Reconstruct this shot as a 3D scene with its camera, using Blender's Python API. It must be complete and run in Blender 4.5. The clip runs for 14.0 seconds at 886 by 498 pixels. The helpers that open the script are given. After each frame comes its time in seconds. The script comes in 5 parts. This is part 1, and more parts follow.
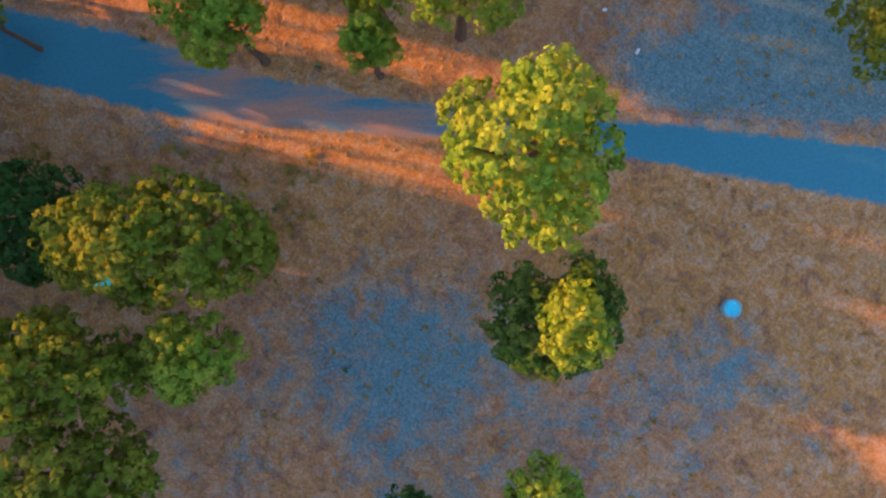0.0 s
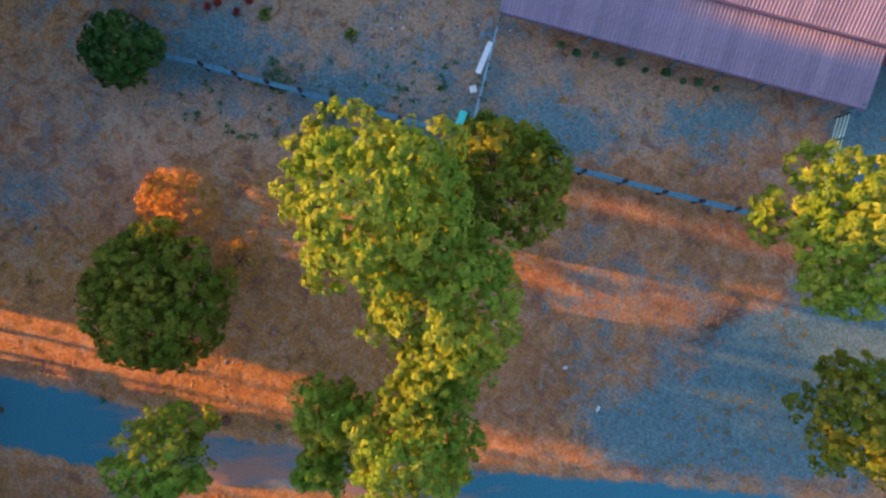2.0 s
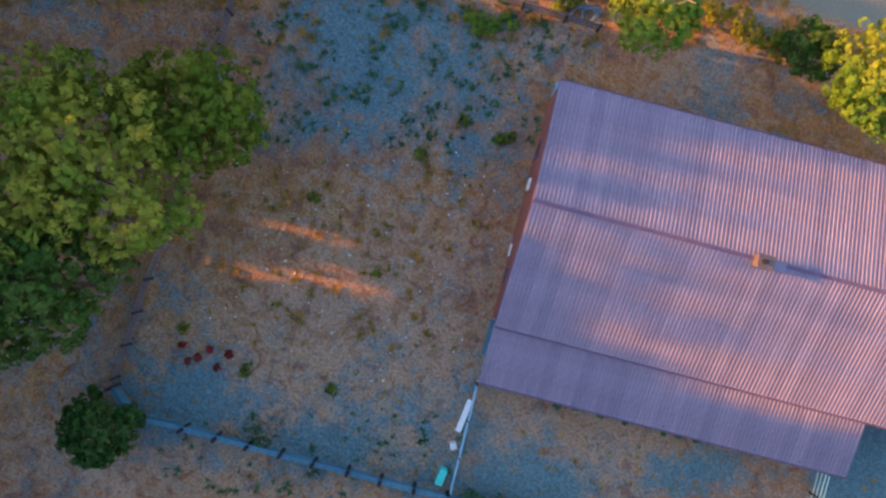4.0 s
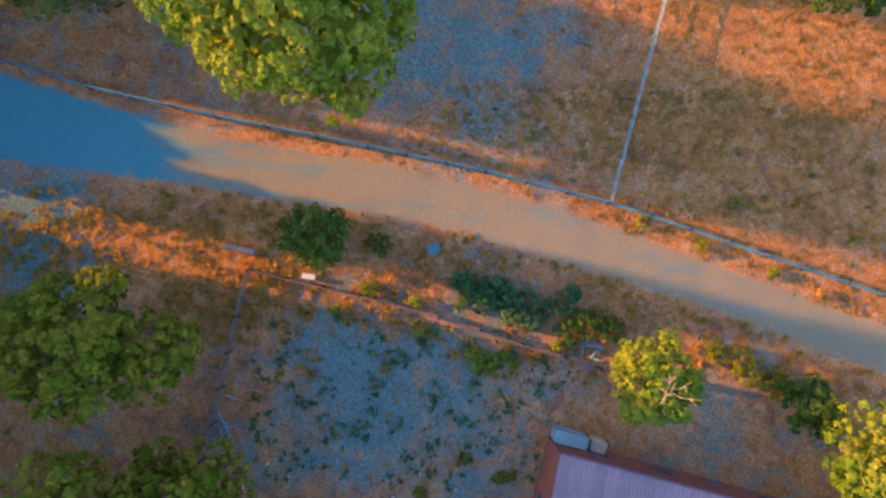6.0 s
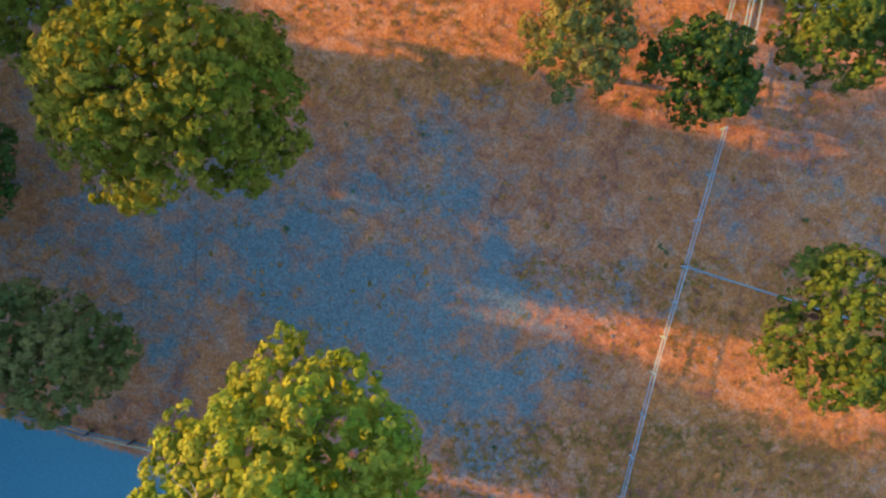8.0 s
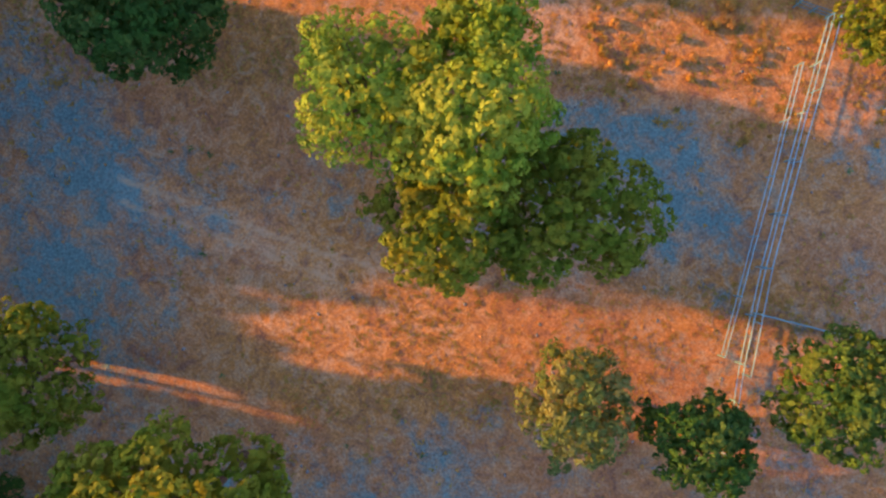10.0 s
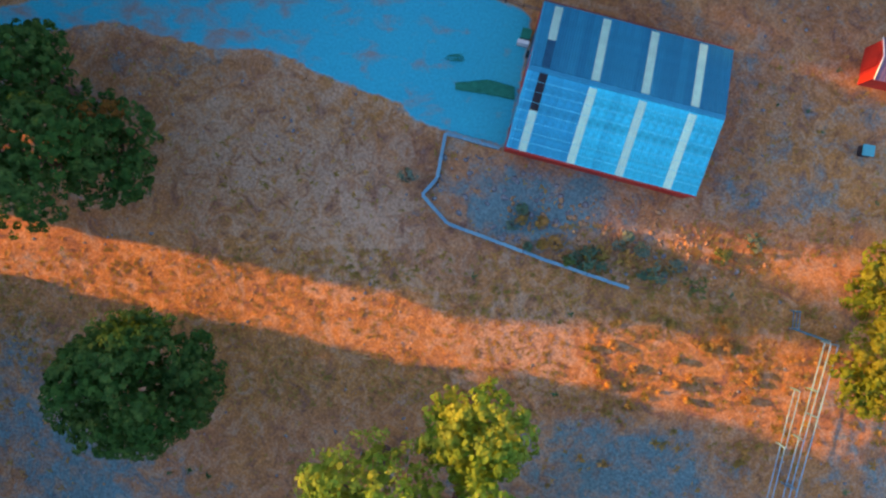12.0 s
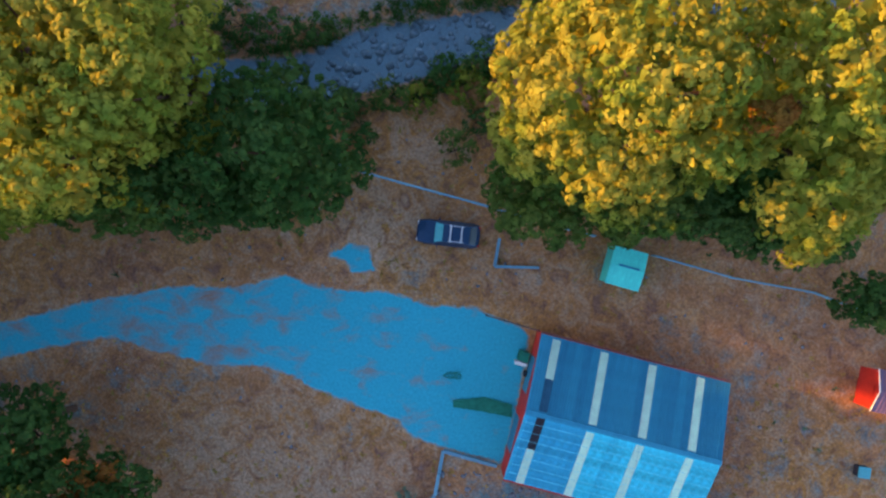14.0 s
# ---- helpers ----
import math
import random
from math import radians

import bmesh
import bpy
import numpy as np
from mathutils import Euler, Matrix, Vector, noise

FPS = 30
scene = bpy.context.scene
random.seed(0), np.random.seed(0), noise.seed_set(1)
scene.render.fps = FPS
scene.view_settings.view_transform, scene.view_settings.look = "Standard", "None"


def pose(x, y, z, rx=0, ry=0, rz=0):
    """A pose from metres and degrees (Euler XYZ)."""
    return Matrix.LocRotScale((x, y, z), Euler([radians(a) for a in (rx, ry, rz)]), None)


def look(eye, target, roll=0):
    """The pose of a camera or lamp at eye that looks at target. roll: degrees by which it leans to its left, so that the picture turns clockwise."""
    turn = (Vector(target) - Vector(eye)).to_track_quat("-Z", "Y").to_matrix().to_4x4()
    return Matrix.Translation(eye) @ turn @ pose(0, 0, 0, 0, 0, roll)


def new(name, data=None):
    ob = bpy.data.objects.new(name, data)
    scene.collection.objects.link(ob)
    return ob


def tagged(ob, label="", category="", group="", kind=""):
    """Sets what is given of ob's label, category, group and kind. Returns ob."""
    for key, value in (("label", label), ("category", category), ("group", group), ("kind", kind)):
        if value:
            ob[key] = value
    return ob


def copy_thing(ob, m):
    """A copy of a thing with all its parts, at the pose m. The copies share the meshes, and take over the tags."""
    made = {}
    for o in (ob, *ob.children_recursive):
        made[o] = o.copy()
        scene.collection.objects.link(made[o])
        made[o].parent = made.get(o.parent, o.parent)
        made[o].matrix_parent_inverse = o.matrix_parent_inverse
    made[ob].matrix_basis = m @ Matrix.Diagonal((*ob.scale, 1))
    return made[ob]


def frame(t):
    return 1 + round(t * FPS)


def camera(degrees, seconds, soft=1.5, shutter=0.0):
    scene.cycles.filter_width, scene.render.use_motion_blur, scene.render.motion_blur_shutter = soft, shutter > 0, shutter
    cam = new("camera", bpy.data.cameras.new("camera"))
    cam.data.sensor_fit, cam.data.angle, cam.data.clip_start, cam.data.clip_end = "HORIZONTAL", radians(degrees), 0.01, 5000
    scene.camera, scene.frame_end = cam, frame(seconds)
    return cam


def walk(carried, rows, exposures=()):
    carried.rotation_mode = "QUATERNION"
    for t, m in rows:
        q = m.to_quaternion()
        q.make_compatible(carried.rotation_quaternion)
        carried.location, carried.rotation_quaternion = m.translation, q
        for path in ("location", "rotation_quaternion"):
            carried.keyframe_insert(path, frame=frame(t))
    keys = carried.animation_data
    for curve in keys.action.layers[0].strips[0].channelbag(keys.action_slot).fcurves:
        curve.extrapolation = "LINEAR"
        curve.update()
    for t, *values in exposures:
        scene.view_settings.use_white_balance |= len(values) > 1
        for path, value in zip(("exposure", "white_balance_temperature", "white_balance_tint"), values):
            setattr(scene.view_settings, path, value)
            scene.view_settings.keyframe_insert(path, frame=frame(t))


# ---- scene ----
# camera: a drone that looks straight down and glides north
cam = camera(70.0, 14.0, soft=2.4)
PATH = [
    (0, -4.05, 2.82, 45.29, -0.20, -0.64, 0.47),
    (0.5, -3.86, 9.05, 45.24, 0.07, -0.59, 0.48),
    (1, -3.24, 15.35, 45.33, 0.16, -0.68, 0.51),
    (1.5, -2.32, 21.67, 45.32, 0.29, -0.68, 0.53),
    (2, -1.51, 28.10, 45.39, 0.29, -0.73, 0.54),
    (2.5, -0.92, 34.24, 45.42, 0.63, -0.75, 0.55),
    (3, -0.54, 40.54, 45.47, 0.73, -0.75, 0.58),
    (3.5, -0.37, 46.66, 45.55, 0.96, -0.77, 0.49),
    (3.7, -0.26, 49.22, 45.58, 0.88, -0.67, 0.45),
    (5.8, -0.67, 75.20, 45.82, 0.51, -0.90, 0.79),
    (6, -0.75, 77.44, 45.81, 0.69, -0.96, 0.80),
    (6.5, -0.80, 83.13, 45.82, 1.22, -0.90, 0.76),
    (7, -0.67, 89.59, 46.07, 0.98, -0.68, 0.66),
    (7.5, -0.67, 96.07, 46.22, 0.65, -0.63, 0.57),
    (8, -0.72, 102.28, 46.32, 0.43, -0.66, 0.47),
    (8.2, -0.62, 104.71, 46.37, 0.44, -0.54, 0.37),
    (10.3, -0.09, 129.85, 46.82, 0.00, 0.21, 0.37),
    (10.5, -0.18, 132.25, 46.84, 0.02, 0.12, 0.33),
    (11, -0.23, 138.27, 46.95, 0.00, 0.05, 0.29),
    (11.5, -0.16, 144.14, 46.93, 0.00, 0.10, 0.38),
    (12, -0.15, 150.00, 46.95, 0.03, 0.11, 0.33),
    (12.5, -0.07, 155.91, 46.95, 0.05, 0.19, 0.36),
    (13, -0.26, 161.85, 46.92, -0.01, -0.05, 0.41),
    (13.5, -0.32, 167.67, 46.94, 0.05, -0.14, 0.43),
    (14, -0.28, 173.58, 47.06, -0.01, -0.06, 0.44),
]
EXPOSURE = 2.54
walk(cam, [(t, pose(*p)) for t, *p in PATH], exposures=[(0, EXPOSURE), (14, EXPOSURE)])

# ---- world, sun ----
SUN_ELEVATION = 14.0
SUN_FROM = Vector((-1.0, 0.21, 0.0)).normalized()       # the low sun stands in the west
world = bpy.data.worlds.new("world")
scene.world = world
world.use_nodes = True
wn, wl = world.node_tree.nodes, world.node_tree.links
sky = wn.new("ShaderNodeTexSky")
sky.sky_type = "NISHITA"
sky.sun_disc = False
sky.sun_elevation = radians(SUN_ELEVATION)
sky.sun_rotation = math.atan2(SUN_FROM.x, SUN_FROM.y)
tint = wn.new("ShaderNodeMix")
tint.data_type, tint.blend_type = "RGBA", "MULTIPLY"
tint.inputs["Factor"].default_value = 1.0
tint.inputs["B"].default_value = (0.708, 0.737, 0.885, 1)
wl.new(sky.outputs[0], tint.inputs["A"])
wl.new(tint.outputs["Result"], wn["Background"].inputs["Color"])
wn["Background"].inputs["Strength"].default_value = 0.105
sun_data = bpy.data.lights.new("sun", "SUN")
sun_data.energy, sun_data.angle, sun_data.color = 2.2, radians(1.0), (1.0, 0.41, 0.02)
sun = new("sun", sun_data)
rise = math.tan(radians(SUN_ELEVATION))
sun.matrix_world = look(Vector((SUN_FROM.x, SUN_FROM.y, rise)) * 100, (0, 0, 0))


# ---- materials ----
def material(name, rough=0.9, metal=0.0):
    m = bpy.data.materials.new(name)
    m.use_nodes = True
    b = m.node_tree.nodes["Principled BSDF"]
    b.inputs["Roughness"].default_value, b.inputs["Metallic"].default_value = rough, metal
    b.inputs["Specular IOR Level"].default_value = 0.25
    return m, m.node_tree.nodes, m.node_tree.links, b


def noise_node(nodes, links, coord, scale, detail=5.0, rough=0.6, distort=0.0):
    n = nodes.new("ShaderNodeTexNoise")
    n.inputs["Scale"].default_value, n.inputs["Detail"].default_value = scale, detail
    n.inputs["Roughness"].default_value, n.inputs["Distortion"].default_value = rough, distort
    links.new(coord, n.inputs["Vector"])
    return n.outputs["Fac"]


def ramp_node(nodes, links, fac, stops):
    r = nodes.new("ShaderNodeValToRGB")
    while len(r.color_ramp.elements) < len(stops):
        r.color_ramp.elements.new(0.5)
    for e, (p, c) in zip(r.color_ramp.elements, stops):
        e.position = p
        e.color = (*c, 1) if len(c) == 3 else c
    links.new(fac, r.inputs["Fac"])
    return r.outputs["Color"]


def mix_node(nodes, links, fac, a, b, blend="MIX"):
    m = nodes.new("ShaderNodeMix")
    m.data_type, m.blend_type = "RGBA", blend
    for value, socket in ((fac, m.inputs["Factor"]), (a, m.inputs["A"]), (b, m.inputs["B"])):
        if isinstance(value, bpy.types.NodeSocket):
            links.new(value, socket)
        elif isinstance(value, tuple):
            socket.default_value = (*value, 1)
        else:
            socket.default_value = value
    return m.outputs["Result"]


def bump_node(nodes, links, bsdf, height, strength, distance):
    b = nodes.new("ShaderNodeBump")
    b.inputs["Strength"].default_value, b.inputs["Distance"].default_value = strength, distance
    links.new(height, b.inputs["Height"])
    links.new(b.outputs["Normal"], bsdf.inputs["Normal"])


def soil_colour(n, l, pos):
    """Colour and relief of dry soil and trampled grass: russet earth, straw patches and cool grey stony patches. Straw
    also paints sun warmth, some cool patches shade.
    """
    turned = n.new("ShaderNodeMapping")
    turned.inputs["Location"].default_value = (37.3, 51.7, 23.4)
    turned.inputs["Rotation"].default_value = (0.45, 0.35, 0.6)
    l.new(pos, turned.inputs["Vector"])
    pos = turned.outputs[0]
    wide = noise_node(n, l, pos, 0.055, 5, 0.55, 0.6)
    mid = noise_node(n, l, pos, 0.33, 6, 0.62, 0.4)
    fine = noise_node(n, l, pos, 2.2, 6, 0.7)
    grain = noise_node(n, l, pos, 5.0, 5, 0.75)
    earth = ramp_node(n, l, mid, ((0.30, (0.33, 0.142, 0.064)), (0.50, (0.445, 0.194, 0.080)), (0.72, (0.52, 0.250, 0.098))))
    straw = ramp_node(n, l, fine, ((0.30, (0.36, 0.150, 0.046)), (0.70, (0.57, 0.260, 0.074))))
    zone = n.new("ShaderNodeAttribute")
    zone.attribute_name = "stony"
    less = n.new("ShaderNodeMath")
    less.operation = "SUBTRACT"
    l.new(wide, less.inputs[0])
    l.new(zone.outputs["Fac"], less.inputs[1])
    col = mix_node(n, l, ramp_node(n, l, less.outputs[0], ((0.45, (0, 0, 0)), (0.62, (1, 1, 1)))), earth, straw)
    ash = noise_node(n, l, pos, 0.7, 7, 0.72, 1.2)
    bleach = n.new("ShaderNodeAttribute")
    bleach.attribute_name = "pale"
    more = n.new("ShaderNodeMath")
    more.operation = "ADD"
    l.new(ash, more.inputs[0])
    l.new(bleach.outputs["Fac"], more.inputs[1])
    col = mix_node(n, l, ramp_node(n, l, more.outputs[0], ((0.48, (0, 0, 0)), (0.66, (0.75, 0.75, 0.75)))), col, (0.46, 0.312, 0.205))
    dark = noise_node(n, l, pos, 0.7, 7, 0.72, 0.8)
    col = mix_node(n, l, ramp_node(n, l, dark, ((0.36, (0.8, 0.8, 0.8)), (0.48, (0, 0, 0)))), col, (0.22, 0.115, 0.085))
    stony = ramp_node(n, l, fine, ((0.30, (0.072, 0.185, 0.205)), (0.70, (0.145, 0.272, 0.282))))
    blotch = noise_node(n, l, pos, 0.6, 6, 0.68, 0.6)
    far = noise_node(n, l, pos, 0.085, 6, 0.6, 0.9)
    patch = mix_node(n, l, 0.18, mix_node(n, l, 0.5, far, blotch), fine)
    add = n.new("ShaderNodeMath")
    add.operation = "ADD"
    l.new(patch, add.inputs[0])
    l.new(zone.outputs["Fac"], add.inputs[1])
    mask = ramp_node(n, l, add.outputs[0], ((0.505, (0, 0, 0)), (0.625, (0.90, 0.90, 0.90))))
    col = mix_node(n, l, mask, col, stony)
    speck = ramp_node(n, l, grain, ((0.34, (0.50, 0.48, 0.47)), (0.64, (1.40, 1.40, 1.40))))
    col = mix_node(n, l, 0.75, col, speck, "MULTIPLY")
    return col, mix_node(n, l, 0.5, fine, grain)


def soil_material():
    m, n, l, b = material("dry_soil", 0.95)
    b.inputs["Specular IOR Level"].default_value = 0.1
    pos = n.new("ShaderNodeNewGeometry").outputs["Position"]
    col, relief = soil_colour(n, l, pos)
    l.new(col, b.inputs["Base Color"])
    bump_node(n, l, b, relief, 1.0, 0.22)
    return m


def worn_mask(n, l, pos, lo, hi):
    """How much of a laid surface still covers the soil, from its inset and a ragged noise."""
    inset = n.new("ShaderNodeAttribute")
    inset.attribute_name = "inset"
    ragged_edge = noise_node(n, l, pos, 0.9, 7, 0.68, 0.6)
    add = n.new("ShaderNodeMath")
    add.operation = "ADD"
    l.new(inset.outputs["Fac"], add.inputs[0])
    l.new(ragged_edge, add.inputs[1])
    return ramp_node(n, l, add.outputs[0], ((lo, (0, 0, 0)), (hi, (1, 1, 1))))


def gravel_material(name, cool, dust, stops, stretch_by=0.18):
    """Packed grey gravel with dust blown over stretches of it; on the roads the dust colour also paints sun warmth.
    stops: place along x and share of dust colour there.
    """
    m, n, l, b = material(name, 0.9)
    pos = n.new("ShaderNodeNewGeometry").outputs["Position"]
    split = n.new("ShaderNodeSeparateXYZ")
    l.new(pos, split.inputs[0])
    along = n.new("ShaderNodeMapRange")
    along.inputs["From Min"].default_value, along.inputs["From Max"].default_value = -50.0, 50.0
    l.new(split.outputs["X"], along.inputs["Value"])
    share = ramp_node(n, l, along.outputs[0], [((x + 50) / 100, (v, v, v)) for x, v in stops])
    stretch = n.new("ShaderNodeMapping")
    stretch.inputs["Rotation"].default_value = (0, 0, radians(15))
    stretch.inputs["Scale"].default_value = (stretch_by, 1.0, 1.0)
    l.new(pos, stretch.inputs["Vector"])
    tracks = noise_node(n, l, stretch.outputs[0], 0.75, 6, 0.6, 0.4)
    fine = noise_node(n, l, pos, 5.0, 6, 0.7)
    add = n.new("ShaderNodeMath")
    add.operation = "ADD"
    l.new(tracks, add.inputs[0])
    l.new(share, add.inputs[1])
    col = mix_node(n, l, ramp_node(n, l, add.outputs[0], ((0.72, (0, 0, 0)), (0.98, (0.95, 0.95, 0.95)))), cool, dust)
    col = mix_node(n, l, 0.7, col, ramp_node(n, l, fine, ((0.30, (0.72, 0.72, 0.72)), (0.70, (1.15, 1.15, 1.15)))), "MULTIPLY")
    ground_col, relief = soil_colour(n, l, pos)
    cover = worn_mask(n, l, pos, 0.42, 0.66)
    l.new(mix_node(n, l, cover, ground_col, col), b.inputs["Base Color"])
    bump_node(n, l, b, mix_node(n, l, cover, relief, fine), 0.7, 0.06)
    return m


def track_material():
    """Pale dust pressed into the soil by wheels."""
    m, n, l, b = material("wheel_dust", 0.95)
    pos = n.new("ShaderNodeNewGeometry").outputs["Position"]
    ground_col, relief = soil_colour(n, l, pos)
    cover = worn_mask(n, l, pos, 0.55, 0.95)
    l.new(mix_node(n, l, cover, ground_col, (0.50, 0.33, 0.20)), b.inputs["Base Color"])
    bump_node(n, l, b, relief, 0.6, 0.08)
    return m


def leaf_material(name, dark, light, warm):
    m, n, l, b = material(name, 0.7)
    b.inputs["Specular IOR Level"].default_value = 0.08
    geo = n.new("ShaderNodeNewGeometry")
    low, high = [tuple(0.32 * e + 0.68 * m for e, m in zip(end, light)) for end in (dark, warm)]
    tone = ramp_node(n, l, geo.outputs["Random Per Island"], ((0.0, low), (0.6, light), (1.0, high)))
    big = noise_node(n, l, geo.outputs["Position"], 1.5, 3, 0.55)
    col = mix_node(n, l, 0.8, tone, ramp_node(n, l, big, ((0.34, (0.62, 0.70, 0.66)), (0.64, (1.18, 1.13, 1.0)))), "MULTIPLY")
    wide = noise_node(n, l, geo.outputs["Position"], 0.42, 2, 0.5)
    col = mix_node(n, l, 0.8, col, ramp_node(n, l, wide, ((0.40, (0.55, 0.80, 0.62)), (0.58, (1.08, 1.04, 1.0)))), "MULTIPLY")
    l.new(col, b.inputs["Base Color"])
    trans = n.new("ShaderNodeBsdfTranslucent")
    l.new(col, trans.inputs["Color"])
    mixed = n.new("ShaderNodeMixShader")
    mixed.inputs["Fac"].default_value = 0.36
    l.new(b.outputs[0], mixed.inputs[1])
    l.new(trans.outputs[0], mixed.inputs[2])
    l.new(mixed.outputs[0], n["Material Output"].inputs["Surface"])
    return m


def plain_material(name, col, rough=0.8, metal=0.0, vary=0.35, scale=2.5, relief=0.02, stretch=(1, 1, 1)):
    """One paint, timber or metal with wear at two scales."""
    m, n, l, b = material(name, rough, metal)
    tc = n.new("ShaderNodeTexCoord").outputs["Object"]
    mp = n.new("ShaderNodeMapping")
    mp.inputs["Scale"].default_value = stretch
    l.new(tc, mp.inputs["Vector"])
    info = n.new("ShaderNodeObjectInfo").outputs["Random"]
    a = noise_node(n, l, mp.outputs[0], scale, 5, 0.65)
    c = noise_node(n, l, mp.outputs[0], scale * 6, 4, 0.7)
    both = mix_node(n, l, 0.4, a, c)
    lo, hi = 1.0 - vary, 1.0 + vary * 0.5
    worn = ramp_node(n, l, both, ((0.32, (lo, lo, lo)), (0.66, (hi, hi, hi))))
    c1 = mix_node(n, l, 1.0, col, worn, "MULTIPLY")
    each = ramp_node(n, l, info, ((0.0, (0.86, 0.86, 0.88)), (1.0, (1.1, 1.08, 1.05))))
    l.new(mix_node(n, l, 1.0, c1, each, "MULTIPLY"), b.inputs["Base Color"])
    if relief:
        bump_node(n, l, b, c, 0.5, relief)
    return m


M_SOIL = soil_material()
# both roads: tan share rises where sun falls, cool grey where shaded
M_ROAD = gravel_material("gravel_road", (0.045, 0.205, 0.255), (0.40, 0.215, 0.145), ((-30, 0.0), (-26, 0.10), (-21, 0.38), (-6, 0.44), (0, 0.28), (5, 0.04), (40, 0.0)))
M_ROAD_DUST_SUN = gravel_material("dusty_sun_tinted_road", (0.068, 0.265, 0.335), (0.305, 0.252, 0.165), ((-36, 0.0), (-24, 0.08), (-18, 0.40), (-10, 0.50), (0, 0.54), (40, 0.58)))
M_TRACK = track_material()
M_YARD = gravel_material("sealed_yard", (0.040, 0.43, 0.52), (0.34, 0.20, 0.14), ((-40, 0.18), (-26, 0.27), (-18, 0.30), (-10, 0.22), (-2, 0.19), (8, 0.10)), 0.6)
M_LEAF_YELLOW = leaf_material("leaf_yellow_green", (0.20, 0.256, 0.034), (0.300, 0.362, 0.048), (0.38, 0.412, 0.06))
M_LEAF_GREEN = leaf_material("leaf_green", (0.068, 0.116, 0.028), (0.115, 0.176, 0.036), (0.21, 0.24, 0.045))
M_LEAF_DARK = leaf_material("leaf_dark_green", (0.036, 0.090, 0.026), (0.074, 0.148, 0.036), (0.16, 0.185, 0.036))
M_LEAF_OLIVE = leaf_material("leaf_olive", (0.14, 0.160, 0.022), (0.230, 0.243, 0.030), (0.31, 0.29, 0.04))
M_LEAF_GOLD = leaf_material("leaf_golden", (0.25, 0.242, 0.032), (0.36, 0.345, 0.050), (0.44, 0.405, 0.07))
M_LEAF_SILVER = leaf_material("leaf_silver", (0.13, 0.15, 0.05), (0.21, 0.23, 0.08), (0.28, 0.26, 0.10))
M_LEAF_STRAW = leaf_material("leaf_straw", (0.40, 0.205, 0.060), (0.53, 0.295, 0.092), (0.64, 0.41, 0.145))
M_LEAF_RUSSET = leaf_material("leaf_russet", (0.26, 0.10, 0.02), (0.42, 0.16, 0.035), (0.50, 0.23, 0.06))
M_LEAF_SUN_RUST = leaf_material("leaf_sunlit_rust", (0.48, 0.20, 0.05), (0.66, 0.30, 0.085), (0.76, 0.40, 0.12))
M_LEAF_SAGE = leaf_material("leaf_grey_sage", (0.14, 0.20, 0.15), (0.21, 0.28, 0.22), (0.28, 0.33, 0.24))
M_LEAF_TEAL = leaf_material("leaf_blue_green", (0.05, 0.14, 0.07), (0.10, 0.22, 0.11), (0.18, 0.26, 0.10))
M_RED_LEAF = leaf_material("leaf_red", (0.30, 0.03, 0.03), (0.42, 0.05, 0.05), (0.5, 0.10, 0.06))
M_BARK = plain_material("bark", (0.13, 0.075, 0.05), 0.95, 0, 0.5, 3.0, 0.05, (1, 1, 0.3))
M_DEADWOOD = plain_material("bleached_wood", (0.55, 0.42, 0.32), 0.9, 0, 0.4, 4.0, 0.02)
M_TIMBER = plain_material("weathered_timber", (0.10, 0.235, 0.295), 0.9, 0, 0.4, 3.0, 0.02)
M_STICK = plain_material("cut_branch", (0.17, 0.115, 0.09), 0.9, 0, 0.5, 3.0, 0.02)
M_TIMBER_WARM = plain_material("brown_timber", (0.19, 0.135, 0.125), 0.9, 0, 0.4, 3.0, 0.02)
M_POST = plain_material("dark_post", (0.045, 0.04, 0.045), 0.9, 0, 0.4, 3.0, 0.02)
M_RAIL = plain_material("pale_painted_rail", (0.26, 0.50, 0.62), 0.6, 0.0, 0.3, 4.0, 0.0)
M_LOG = plain_material("grey_log", (0.15, 0.17, 0.20), 0.9, 0, 0.5, 3.0, 0.03)
M_PIPE = plain_material("galvanised_pipe", (0.17, 0.36, 0.44), 0.6, 0.0, 0.3, 4.0, 0.0)
M_ROOF = plain_material("rose_roof_steel", (0.278, 0.212, 0.268), 0.5, 0.0, 0.25, 0.6, 0.0)
M_GUTTER = plain_material("dull_purple_gutter", (0.16, 0.10, 0.16), 0.6, 0, 0.3, 2.0, 0.0)
M_BRICK = plain_material("brown_wall", (0.26, 0.095, 0.075), 0.9, 0, 0.4, 2.0, 0.02)
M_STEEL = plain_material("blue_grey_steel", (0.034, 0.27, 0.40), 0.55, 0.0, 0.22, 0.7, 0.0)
# two lighter steels with the sky's glow put into their colour
M_STEEL_SKYGLOW = plain_material("pale_skyglow_steel", (0.065, 0.68, 0.80), 0.5, 0.0, 0.5, 0.9, 0.0)
M_STEEL_MID_SKYGLOW = plain_material("mid_skyglow_steel", (0.05, 0.46, 0.64), 0.5, 0.0, 0.4, 0.9, 0.0)
M_TANK = plain_material("dull_blue_steel", (0.20, 0.34, 0.43), 0.5, 0.0, 0.3, 1.2, 0.0)
M_DARK_SHEET = plain_material("dark_blue_sheet", (0.03, 0.13, 0.21), 0.6, 0, 0.3, 1.2, 0.0)
M_SKYLIGHT = plain_material("translucent_sheet", (0.62, 0.84, 0.66), 0.6, 0, 0.2, 1.2, 0.0)
M_DRUM = plain_material("dull_teal_lid", (0.085, 0.20, 0.24), 0.6, 0.0, 0.4, 3.0, 0.0)
